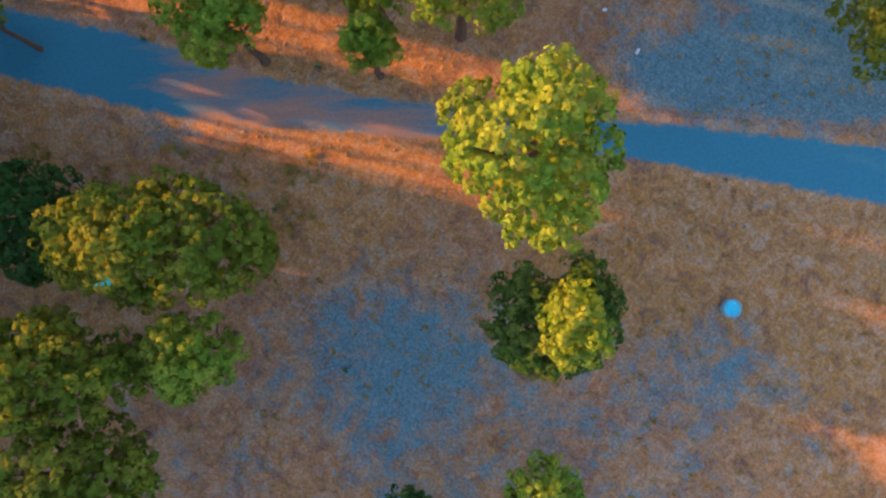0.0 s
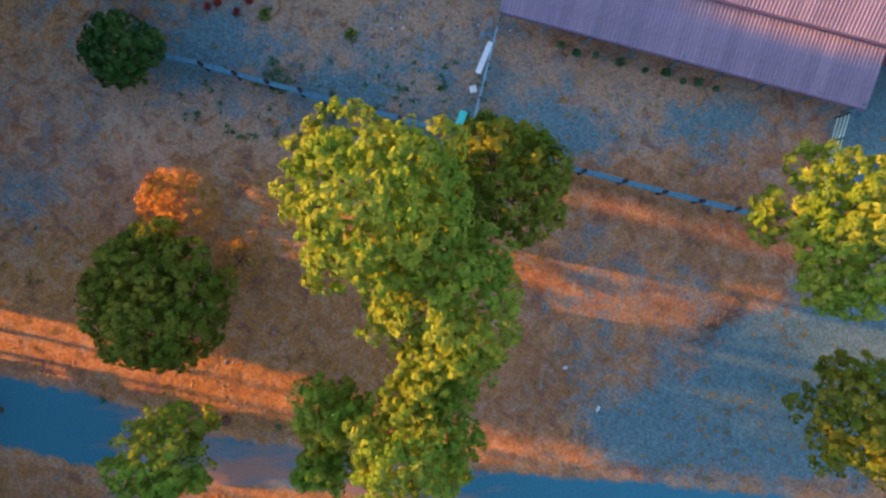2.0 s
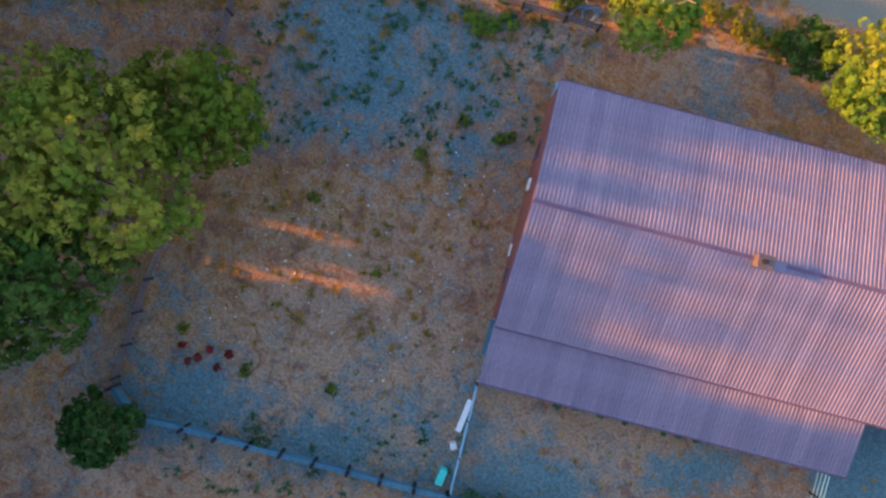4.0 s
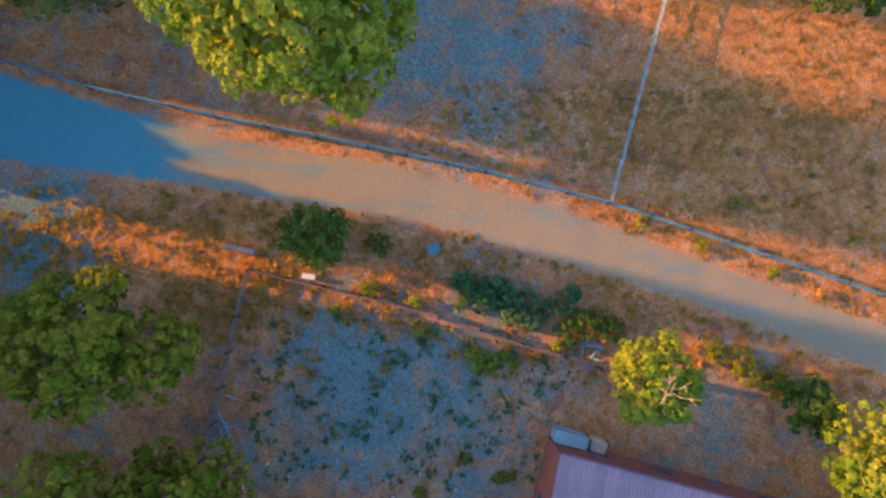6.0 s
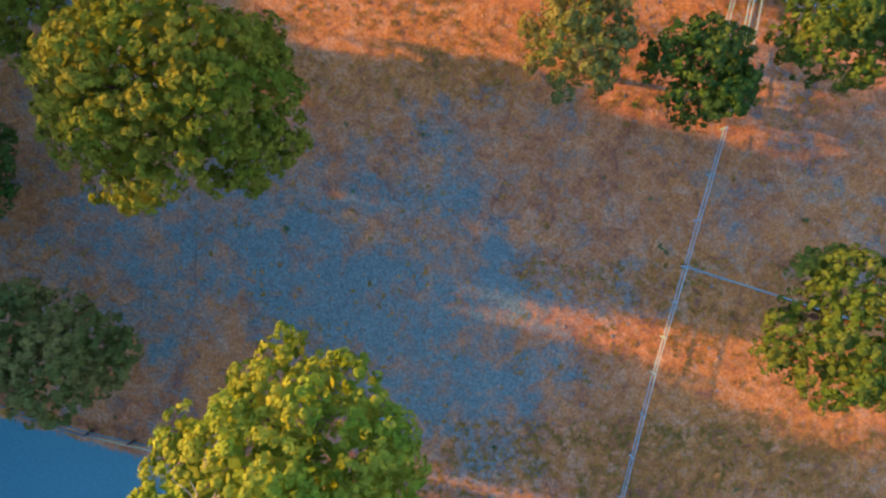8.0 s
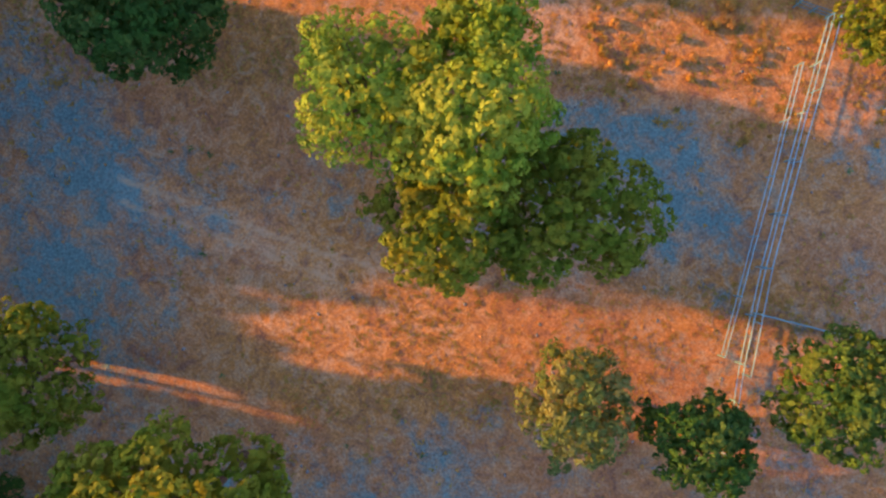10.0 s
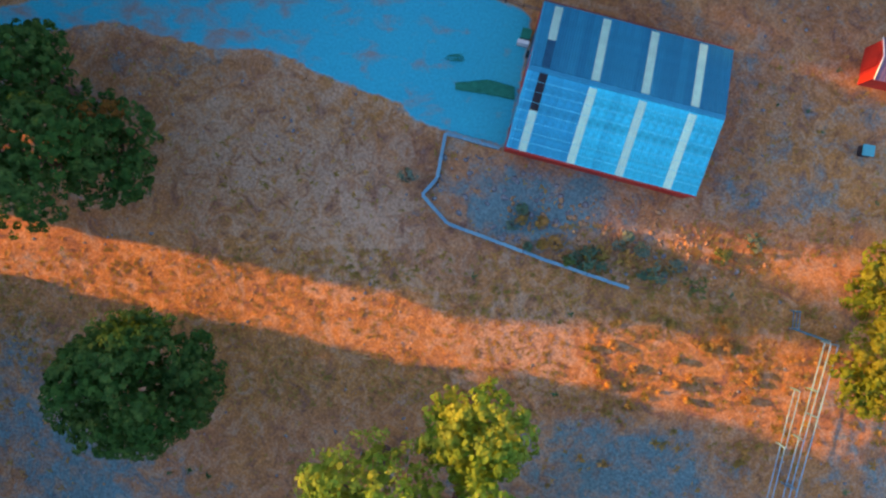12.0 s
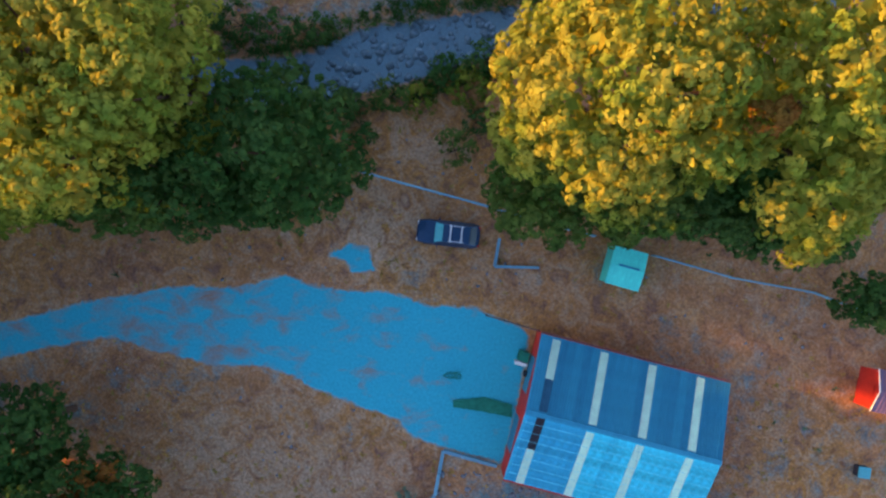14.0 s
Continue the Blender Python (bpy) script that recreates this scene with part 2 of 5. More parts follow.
M_SCREW = plain_material("bare_bright_steel", (0.20, 0.80, 0.90), 0.5, 0.0, 0.6, 3.0, 0.0)
M_RED = plain_material("red_wall_steel", (0.52, 0.035, 0.025), 0.6, 0, 0.25, 1.5, 0.0)
M_CYAN = plain_material("pale_cabin_paint", (0.10, 0.82, 0.66), 0.6, 0, 0.18, 1.5, 0.0)
M_WHITE = plain_material("white_paint", (0.80, 0.80, 0.76), 0.7, 0, 0.2, 3.0, 0.0)
M_BLACK = plain_material("black_rubber", (0.02, 0.02, 0.022), 0.8, 0, 0.3, 4.0, 0.0)
M_CAR = plain_material("dark_car_paint", (0.02, 0.055, 0.11), 0.28, 0.2, 0.15, 3.0, 0.0)
M_GLASS = plain_material("dark_window", (0.05, 0.07, 0.08), 0.12, 0.0, 0.1, 3.0, 0.0)
M_GREEN = plain_material("green_cloth", (0.02, 0.20, 0.13), 0.9, 0, 0.35, 2.5, 0.02)
M_BIN = plain_material("green_plastic", (0.10, 0.42, 0.44), 0.5, 0, 0.2, 3.0, 0.0)
M_STONE = plain_material("field_stone", (0.27, 0.27, 0.28), 0.95, 0, 0.5, 3.0, 0.03)
M_STONE_WARM = plain_material("russet_stone", (0.46, 0.26, 0.13), 0.95, 0, 0.5, 3.0, 0.03)
M_CREEK = plain_material("creek_bed_stone", (0.17, 0.25, 0.29), 0.8, 0, 0.75, 1.1, 0.12)
M_CREEK_BED = gravel_material("creek_gravel", (0.12, 0.20, 0.24), (0.28, 0.22, 0.19), ((-50, 0.1), (50, 0.1)), 0.7)
M_STRAWPILE = plain_material("russet_mulch", (0.58, 0.27, 0.10), 0.95, 0, 0.55, 2.5, 0.15)


# ---- mesh helpers ----
def part(name, bm, mat, parent=None, label=""):
    """Links a bmesh as one mesh object under a thing or a part."""
    me = bpy.data.meshes.new(name)
    bm.to_mesh(me)
    bm.free()
    me.materials.append(mat)
    ob = new(name, me)
    if parent:
        ob.parent = parent
    if label:
        tagged(ob, label)
    return ob


def again(name, ob, parent, m):
    """Another object on the same mesh."""
    o = new(name, ob.data)
    o.parent = parent
    o.matrix_basis = m
    return o


def thing(name, x, y, turn, label, category, group="", z=0.0, kind=""):
    e = new(name)
    e.empty_display_size = 0.3
    e.matrix_basis = pose(x, y, z, 0, 0, turn)
    return tagged(e, label, category, group, kind)


def box(bm, c, size, turn=0.0, bevel=0.0, tilt=0.0):
    m = pose(*c, 0, tilt, turn) @ Matrix.Diagonal((*size, 1))
    made = bmesh.ops.create_cube(bm, size=1.0, matrix=m)
    if bevel:
        edges = list({e for v in made["verts"] for e in v.link_edges})
        bmesh.ops.bevel(bm, geom=edges, offset=bevel, segments=2, affect="EDGES")
    return bm


def tube(bm, points, radii, sides=6):
    """A tapered bent rod through the points."""
    rings = []
    for i, p in enumerate(points):
        a = points[max(i - 1, 0)]
        b = points[min(i + 1, len(points) - 1)]
        q = (Vector(b) - Vector(a)).to_track_quat("Z", "Y")
        rings.append([bm.verts.new(Vector(p) + q @ Vector((math.cos(k * math.tau / sides), math.sin(k * math.tau / sides), 0)) * radii[i])
                      for k in range(sides)])
    for r0, r1 in zip(rings, rings[1:]):
        for k in range(sides):
            bm.faces.new((r0[k], r0[(k + 1) % sides], r1[(k + 1) % sides], r1[k]))
    bm.faces.new(rings[0][::-1])
    bm.faces.new(rings[-1])
    return bm


def mesh_from_arrays(name, verts, faces, mat, parent=None):
    """verts (n, 3) and quads (m, 4) as numpy arrays."""
    me = bpy.data.meshes.new(name)
    me.vertices.add(len(verts))
    me.vertices.foreach_set("co", verts.astype(np.float32).ravel())
    me.loops.add(faces.size)
    me.loops.foreach_set("vertex_index", faces.astype(np.int32).ravel())
    me.polygons.add(len(faces))
    k = faces.shape[1]
    me.polygons.foreach_set("loop_start", np.arange(0, faces.size, k, dtype=np.int32))
    me.update(calc_edges=True)
    me.materials.append(mat)
    ob = new(name, me)
    if parent:
        ob.parent = parent
    return ob


def unit(a):
    return a / np.maximum(np.linalg.norm(a, axis=1, keepdims=True), 1e-6)


def leaves(name, at, out, size, rng, mat, parent):
    """Four-sided leaves at the given places, facing about outwards."""
    n = len(at)
    out = unit(out + rng.normal(0, 0.24, (n, 3)))
    t = unit(np.cross(out, rng.normal(0, 1, (n, 3))))
    b = np.cross(out, t)
    ln = (size * rng.uniform(0.7, 1.35, (n, 1)))
    wd = ln * rng.uniform(0.5, 0.75, (n, 1))
    verts = np.stack([at - t * ln, at + b * wd - out * ln * 0.15, at + t * ln, at - b * wd - out * ln * 0.15], 1).reshape(-1, 3)
    return mesh_from_arrays(name, verts, np.arange(4 * n).reshape(-1, 4), mat, parent)


def crown_leaves(rng, centre, rx, ry, rz, blob, per, size, density=1.0, open_part=0.15, floor=-0.35, lobe=0.36):
    """Places and directions of a crown's leaves: rounded boughs on an uneven shell, each covered with leaf tufts, with gaps between."""
    mean = (rx + ry) / 2
    lr = min((lobe if open_part > 0 else 0.30) * mean, 1.9)
    count = int(8 + 4.1 * (mean / lr) ** 2)
    span = np.array([rx, ry, rz])
    d = unit(rng.normal(0, 1, (count, 3)))
    d[:, 2] = np.where(d[:, 2] < floor, -d[:, 2], d[:, 2])
    off = rng.uniform(0, 100)
    rough = 0.40 if open_part > 0 else 0.10
    bulge = np.array([0.97 + rough * noise.noise(Vector(v) * 1.7 + Vector((off, 0, 0))) for v in d])
    reach = np.where(rng.uniform(size=count) < 0.14, rng.uniform(0.2, 0.7, count), 1.0)
    radius = lr * rng.uniform(0.62, 1.18, count)
    c = d * (bulge * reach)[:, None] * np.maximum(span - 0.96 * radius[:, None], 0.12 * span)
    flat = np.array([1.0, 1.0, 0.8])
    places, ways = [], []
    for i in range(count):
        n = max(4, int(density * 1.55 * (radius[i] / blob) ** 2))
        k = unit(rng.normal(0, 1, (n, 3)) + d[i] * 0.35 + np.array([0, 0, 0.25]))
        p = c[i] + k * flat * (radius[i] * rng.uniform(0.80, 1.08, (n, 1)))
        near = np.linalg.norm((p[:, None, :] - c[None, :, :]) / flat, axis=2) / radius[None, :]
        near[:, i] = 9.0
        free = near.min(1) > 0.84
        places.append(p[free])
        ways.append(k[free])
    p, k0 = np.concatenate(places), np.concatenate(ways)
    keep = np.array([noise.noise(Vector(v) * (2.2 / lr) * 0.4 + Vector((0, 0, off))) for v in p]) > -0.50 + open_part
    if keep.sum() > 6:
        p, k0 = p[keep], k0[keep]
    br = blob * rng.uniform(0.6, 1.3, len(p))
    k = rng.normal(0, 1, (len(p), per, 3)) + 0.7 * k0[:, None, :] + np.array([0, 0, 0.3])
    k /= np.linalg.norm(k, axis=2, keepdims=True)
    at = p[:, None, :] + k * (br[:, None] * rng.uniform(0.80, 1.02, (len(p), per)))[:, :, None]
    out = k + 0.3 * k0[:, None, :]
    kin = unit(rng.normal(0, 1, (count, 26, 3)).reshape(-1, 3)).reshape(count, 26, 3)
    core = c[:, None, :] + kin * flat * (radius[:, None, None] * rng.uniform(0.25, 0.72, (count, 26, 1)))
    return at.reshape(-1, 3) + np.array(centre), unit(out.reshape(-1, 3)), p + np.array(centre), core.reshape(-1, 3) + np.array(centre)


def tree(name, x, y, h, r, mat, label, lean=(0, 0), ry=None, low=0.28, seed=1, blob=0.34, per=23, size=0.14, density=1.0,
         open_part=0.06, trunk=None, group="", limbs=7, floor=-0.35, rust=()):
    """A tree: tapered trunk, limbs that reach into the crown, and the crown's leaves. lean shifts the crown off the trunk's foot."""
    rng = np.random.default_rng(seed)
    ry = ry or r
    e = thing(name, x - lean[0], y - lean[1], 0, label, "tree", group)
    zc = h * (low + 1) / 2 - 0.04 * h
    rz = h - zc - 0.3
    at, out, tufts, core = crown_leaves(rng, (lean[0], lean[1], zc), r, ry, rz, blob, per, size, density, open_part, floor)
    leaves("crown", at, out, size, rng, mat, e)
    leaves("inner_foliage", core, unit(rng.normal(0, 0.5, core.shape) + np.array([0, 0, 1])), 0.043 * (r + 1.5), rng, mat, e)
    for dx, dy, z, q in rust:
        at, out = crown_leaves(rng, (lean[0] + dx, lean[1] + dy, z), q, q, q * 0.7, 0.2, 12, 0.1, 1.0, 0.1)[:2]
        tagged(leaves("rust_foliage", at, out, 0.1, rng, M_LEAF_RUSSET, e), "rust-coloured foliage")
    tr = trunk or 0.018 * h + 0.05
    fork = Vector((lean[0] * 0.55, lean[1] * 0.55, max(h * low, 0.5)))
    top = Vector((lean[0], lean[1], zc + rz * 0.45))
    bm = bmesh.new()
    mid = fork * 0.5 + Vector((rng.normal(0, 0.12), rng.normal(0, 0.12), 0))
    tube(bm, [(0, 0, -0.1), mid, fork, fork.lerp(top, 0.5), top], [tr * 1.35, tr, tr * 0.85, tr * 0.5, tr * 0.15], 8)
    part("trunk", bm, M_BARK, e)
    pick = rng.choice(len(tufts), min(limbs, len(tufts)), replace=False)
    for i in pick:
        goal = Vector(tufts[i])
        start = fork.lerp(top, float(rng.uniform(0.0, 0.5)))
        bend = start.lerp(goal, 0.5) + Vector((0, 0, 0.12 * r))
        bm = bmesh.new()
        tube(bm, [start, bend, goal], [tr * 0.45, tr * 0.28, tr * 0.08], 5)
        part("limb", bm, M_BARK, e)
    return e


def shrub(name, x, y, h, r, mat, label, seed=1, blob=0.28, per=16, size=0.12, density=0.8, group=""):
    rng = np.random.default_rng(seed)
    e = thing(name, x, y, 0, label, "shrub", group)
    at, out = crown_leaves(rng, (0, 0, h * 0.45), r, r, h * 0.5, blob, min(per, 16), size, density, 0.1, lobe=0.55)[:2]
    leaves("foliage", at, out, size, rng, mat, e)
    bm = bmesh.new()
    for i in range(4):
        a = i * 1.6 + rng.uniform(0, 1)
        tube(bm, [(0, 0, -0.03), (0.25 * r * math.cos(a), 0.25 * r * math.sin(a), h * 0.3), (0.55 * r * math.cos(a), 0.55 * r * math.sin(a), h * 0.6)],
             [0.05, 0.035, 0.015], 5)
    part("stems", bm, M_BARK, e)
    return e


# ---- ground, roads, yard ----
ROAD_SOUTH_N = [(-120, 33.0), (-60, 22.0), (-38.8, 20.3), (-34.8, 19.6), (-26.8, 18.0), (-18, 15.2), (-6.7, 13.3), (-0.6, 12.6), (9.5, 12.0), (28.7, 10.3), (60, 6.5), (120, 2.0)]
ROAD_SOUTH_S = [(-120, 27.5), (-60, 16.5), (-38.8, 15.3), (-34.8, 14.6), (-22.8, 11.9), (-6.7, 10.6), (9.6, 9.3), (28.7, 6.0), (60, 1.0), (120, -3.5)]
ROAD_MID_N = [(-120, 118.0), (-60, 99.5), (-36, 91.4), (-32, 90.4), (-23.9, 87.9), (-15.8, 85.8), (-3.5, 84.0), (8.8, 81.1), (21.3, 76.6), (32.5, 72.8), (60, 63.5), (120, 44.5)]
ROAD_MID_S = [(-120, 112.5), (-60, 94.2), (-36, 84.6), (-31.9, 83.9), (-19.8, 82.5), (-11.6, 81.4), (0.6, 79.4), (8.9, 77.0), (17.2, 74.7), (25.5, 71.7), (38.1, 67.5), (60, 59.5), (120, 40.5)]
YARD = [(-40.5, 165.6), (-37.2, 166.9), (-33.1, 167.8), (-26.8, 169.4), (-20.5, 170.6), (-15.5, 170.6), (-12.2, 171.5), (-8, 170.5), (-3.8, 170.3), (-1.3, 169.3),
        (2.1, 169.3), (4.6, 168.2), (6.3, 167.4), (5.4, 162.0), (4.3, 157.6), (2.6, 158.0), (-2.0, 159.4), (-3.7, 160.9), (-7.9, 162.3), (-12.9, 164.6), (-18, 164.9),
        (-21.8, 165.9), (-24.7, 166.8), (-28.9, 166.1), (-33, 165.2), (-37.2, 164.4), (-40.5, 164.0)]
PUDDLE = [(-9.2, 173.0), (-8.2, 173.4), (-7.2, 174.0), (-5.7, 173.8), (-5.3, 171.9), (-7.1, 171.7), (-7.4, 172.7)]


def inside(polygon, x, y):
    hit = False
    for (x0, y0), (x1, y1) in zip(polygon, polygon[1:] + polygon[:1]):
        if (y0 > y) != (y1 > y) and x < (x1 - x0) * (y - y0) / (y1 - y0) + x0:
            hit = not hit
    return hit


SOUTH_ROAD = ROAD_SOUTH_N + ROAD_SOUTH_S[::-1]
MID_ROAD = ROAD_MID_N + ROAD_MID_S[::-1]
# soft cool, stony or warm, straw-covered stretches of the soil; warm ones also paint the sunlit bands: centre, radii,
# amount
# the cool stretch at (32, 36) paints the house's cast shade
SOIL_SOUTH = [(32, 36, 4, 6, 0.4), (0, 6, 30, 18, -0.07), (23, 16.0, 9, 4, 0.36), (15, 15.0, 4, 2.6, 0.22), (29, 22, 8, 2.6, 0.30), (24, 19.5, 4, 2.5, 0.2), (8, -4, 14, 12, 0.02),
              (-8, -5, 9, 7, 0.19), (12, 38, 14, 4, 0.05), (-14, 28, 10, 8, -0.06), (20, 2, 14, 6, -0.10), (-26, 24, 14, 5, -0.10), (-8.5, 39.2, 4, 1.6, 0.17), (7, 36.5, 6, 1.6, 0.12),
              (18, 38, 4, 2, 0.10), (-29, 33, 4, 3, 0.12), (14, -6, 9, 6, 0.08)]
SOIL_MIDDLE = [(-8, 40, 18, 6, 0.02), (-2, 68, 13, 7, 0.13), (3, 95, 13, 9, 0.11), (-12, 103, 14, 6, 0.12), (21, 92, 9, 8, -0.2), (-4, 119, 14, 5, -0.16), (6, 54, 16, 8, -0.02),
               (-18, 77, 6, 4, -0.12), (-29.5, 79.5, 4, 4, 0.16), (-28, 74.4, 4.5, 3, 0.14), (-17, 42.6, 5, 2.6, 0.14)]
# (26, 158) paints the bluish shade east of the shed
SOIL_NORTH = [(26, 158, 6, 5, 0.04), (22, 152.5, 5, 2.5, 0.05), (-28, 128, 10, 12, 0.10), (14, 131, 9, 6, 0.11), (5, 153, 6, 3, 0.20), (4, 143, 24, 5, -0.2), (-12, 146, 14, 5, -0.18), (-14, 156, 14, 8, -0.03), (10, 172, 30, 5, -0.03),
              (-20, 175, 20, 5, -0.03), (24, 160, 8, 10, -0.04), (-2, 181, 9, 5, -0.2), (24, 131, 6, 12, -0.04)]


# bleached, trampled stretches: centre, radii, amount
PALE = [(-4, 47, 16, 10, 0.16), (15, 40, 12, 4, 0.16), (6, 143, 4.5, 2.6, 0.22), (-15, 157, 9, 6, 0.10), (-6, 152, 5, 6, 0.10), (-5.5, 175.0, 4, 2.6, 0.16), (6, 171.5, 9, 2.0, 0.05), (-1, 181, 2.5, 2.5, 0.12), (8, 68.4, 3.2, 1.6, 0.20), (18.5, 66.4, 5, 2.4, 0.14),
        (14, 152, 8, 5, 0.05), (12, 131, 7, 6, 0.10), (-8, 122, 12, 5, 0.05), (20, 4, 12, 5, 0.03), (-20, 38, 14, 6, 0.14), (8, 39, 12, 2, 0.08)]


def pale_amount(x, y):
    return sum(a * math.exp(-((x - cx) / rx) ** 2 - ((y - cy) / ry) ** 2) for cx, cy, rx, ry, a in PALE)


def stony_light_amount(x, y):
    return sum(a * math.exp(-((x - cx) / rx) ** 2 - ((y - cy) / ry) ** 2) for cx, cy, rx, ry, a in SOIL_SOUTH + SOIL_MIDDLE + SOIL_NORTH)


def ground_height(x, y):
    return 0.10 * noise.noise((x * 0.12, y * 0.12, 3.0)) + 0.05 * noise.noise((x * 0.5, y * 0.5, 7.0)) - 0.06


def build_ground():
    xs = np.unique(np.concatenate([np.array([-3000, -900, -400, -200, -120, -90, -70]), np.arange(-58, 58.1, 0.8), np.array([70, 90, 120, 200, 400, 900, 3000])]))
    ys = np.unique(np.concatenate([np.array([-3000, -900, -400, -200, -110, -70]), np.arange(-45, 220.1, 0.8), np.array([240, 280, 340, 500, 900, 3000])]))
    nx, ny = len(xs), len(ys)
    verts = np.array([(x, y, ground_height(x, y)) for y in ys for x in xs])
    i = np.arange(nx * ny).reshape(ny, nx)
    faces = np.stack([i[:-1, :-1], i[:-1, 1:], i[1:, 1:], i[1:, :-1]], -1).reshape(-1, 4)
    ob = mesh_from_arrays("ground", verts, faces, M_SOIL)
    ob.data.polygons.foreach_set("use_smooth", np.ones(len(faces), dtype=bool))
    at = ob.data.attributes.new("stony", "FLOAT", "POINT")
    at.data.foreach_set("value", np.array([stony_light_amount(v[0], v[1]) for v in verts], dtype=np.float32))
    ob.data.attributes.new("pale", "FLOAT", "POINT").data.foreach_set("value", np.array([pale_amount(v[0], v[1]) for v in verts], dtype=np.float32))
    return tagged(ob, "dry russet soil with straw and stony patches, partly tinted as sun and shade", "ground", kind="structure")


def outline_distance(px, py, points, closed):
    """Distance of many places to a line of points."""
    best = np.full(px.shape, 1e9)
    ends = list(zip(points, points[1:] + points[:1])) if closed else list(zip(points, points[1:]))
    for (x0, y0), (x1, y1) in ends:
        dx, dy = x1 - x0, y1 - y0
        t = np.clip(((px - x0) * dx + (py - y0) * dy) / (dx * dx + dy * dy + 1e-9), 0, 1)
        best = np.minimum(best, np.hypot(px - x0 - t * dx, py - y0 - t * dy))
    return best


def slab(name, outline, mat, label, category, rise=0.04, cell=0.4, soft=1.0, half_width=0.0):
    """A surface laid on the soil that thins out towards its rim. With half_width the outline is the middle line of a strip."""
    xs = np.arange(min(p[0] for p in outline) - 1.5, max(p[0] for p in outline) + 1.5, cell)
    ys = np.arange(min(p[1] for p in outline) - 1.5, max(p[1] for p in outline) + 1.5, cell)
    gx, gy = np.meshgrid(xs, ys)
    d = outline_distance(gx, gy, outline, not half_width)
    if half_width:
        d = half_width - d
    else:
        within = np.zeros(gx.shape, dtype=bool)
        for (x0, y0), (x1, y1) in zip(outline, outline[1:] + outline[:1]):
            if y0 != y1:
                within ^= ((y0 > gy) != (y1 > gy)) & (gx < (x1 - x0) * (gy - y0) / (y1 - y0) + x0)
        d = np.where(within, d, -d)
    keep = d > -0.9
    cells = keep[:-1, :-1] & keep[:-1, 1:] & keep[1:, 1:] & keep[1:, :-1]
    idx = np.arange(gx.size).reshape(gx.shape)
    quads = np.stack([idx[:-1, :-1], idx[:-1, 1:], idx[1:, 1:], idx[1:, :-1]], -1)[cells]
    used, faces = np.unique(quads, return_inverse=True)
    faces = faces.reshape(-1, 4)
    x, y, dist = gx.ravel()[used], gy.ravel()[used], d.ravel()[used]
    lift = 0.008 + rise * np.clip((dist + 0.5) / 1.2, 0, 1)
    verts = np.stack([x, y, np.array([ground_height(a, b) for a, b in zip(x, y)]) + lift], 1)
    ob = mesh_from_arrays(name, verts, faces, mat)
    ob.data.polygons.foreach_set("use_smooth", np.ones(len(faces), dtype=bool))
    for key, value in (("inset", np.clip(dist / soft, -0.6, 0.6)), ("stony", np.array([stony_light_amount(a, b) for a, b in zip(x, y)])),
                       ("pale", np.array([pale_amount(a, b) for a, b in zip(x, y)]))):
        ob.data.attributes.new(key, "FLOAT", "POINT").data.foreach_set("value", value.astype(np.float32))
    return tagged(ob, label, category, kind="structure")


build_ground()
slab("road", SOUTH_ROAD, M_ROAD, "grey gravel country road with dusty wheel tracks and a sun-tinted stretch", "road", soft=1.6)
slab("road", MID_ROAD, M_ROAD_DUST_SUN, "pale dusty gravel road, tinted warm where sunlit, beside a timber fence", "road", soft=1.6)
slab("yard_pavement", YARD, M_YARD, "smooth blue-grey sealed yard before the shed", "pavement", soft=1.1)
slab("pavement_patch", PUDDLE, M_YARD, "small blue-grey patch of old sealing", "pavement", cell=0.25, soft=0.9)
for line in ([(-24.2, 37.4), (-22.9, 33.2), (-18.6, 29.6)], [(-22.8, 36.8), (-21.6, 33.4), (-17.0, 30.6)], [(-7.8, 154.6), (-4.4, 149.8), (-1.0, 146.4)], [(-9.4, 151.4), (-5.2, 147.4)],
             [(-24.4, 131.4), (-16.0, 128.4), (-9.3, 125.9), (-3.5, 124.6)], [(-24.0, 129.6), (-15.6, 126.6), (-8.9, 124.2)]):
    slab("wheel_track", line, M_TRACK, "pale wheel track pressed into dry soil", "track", 0.012, 0.3, 1.0, 0.35)


# ---- house ----
def roof_sheet(length, z0, z1, width, ribs, rib_h=0.034, thick=0.012):
    """A ribbed steel sheet: ribs run up the slope from y=0, z0 to y=length, z1."""
    prof = [(0.0, 0.0)]
    pitch = width / ribs
    for i in range(ribs):
        c = (i + 0.5) * pitch
        prof += [(c - pitch * 0.24, 0), (c - pitch * 0.09, rib_h), (c + pitch * 0.09, rib_h), (c + pitch * 0.24, 0)]
    prof.append((width, 0.0))
    bm = bmesh.new()
    rows = []
    for y, z in ((0, z0), (length, z1)):
        rows.append([[bm.verts.new((px, y, z + pz + dz)) for px, pz in prof] for dz in (0.0, -thick)])
    for k in range(len(prof) - 1):
        bm.faces.new((rows[0][0][k], rows[0][0][k + 1], rows[1][0][k + 1], rows[1][0][k]))
        bm.faces.new((rows[0][1][k + 1], rows[0][1][k], rows[1][1][k], rows[1][1][k + 1]))
        for r in (0, 1):
            q = (rows[r][0][k], rows[r][1][k], rows[r][1][k + 1], rows[r][0][k + 1])
            bm.faces.new(q if r == 0 else q[::-1])
    return bm


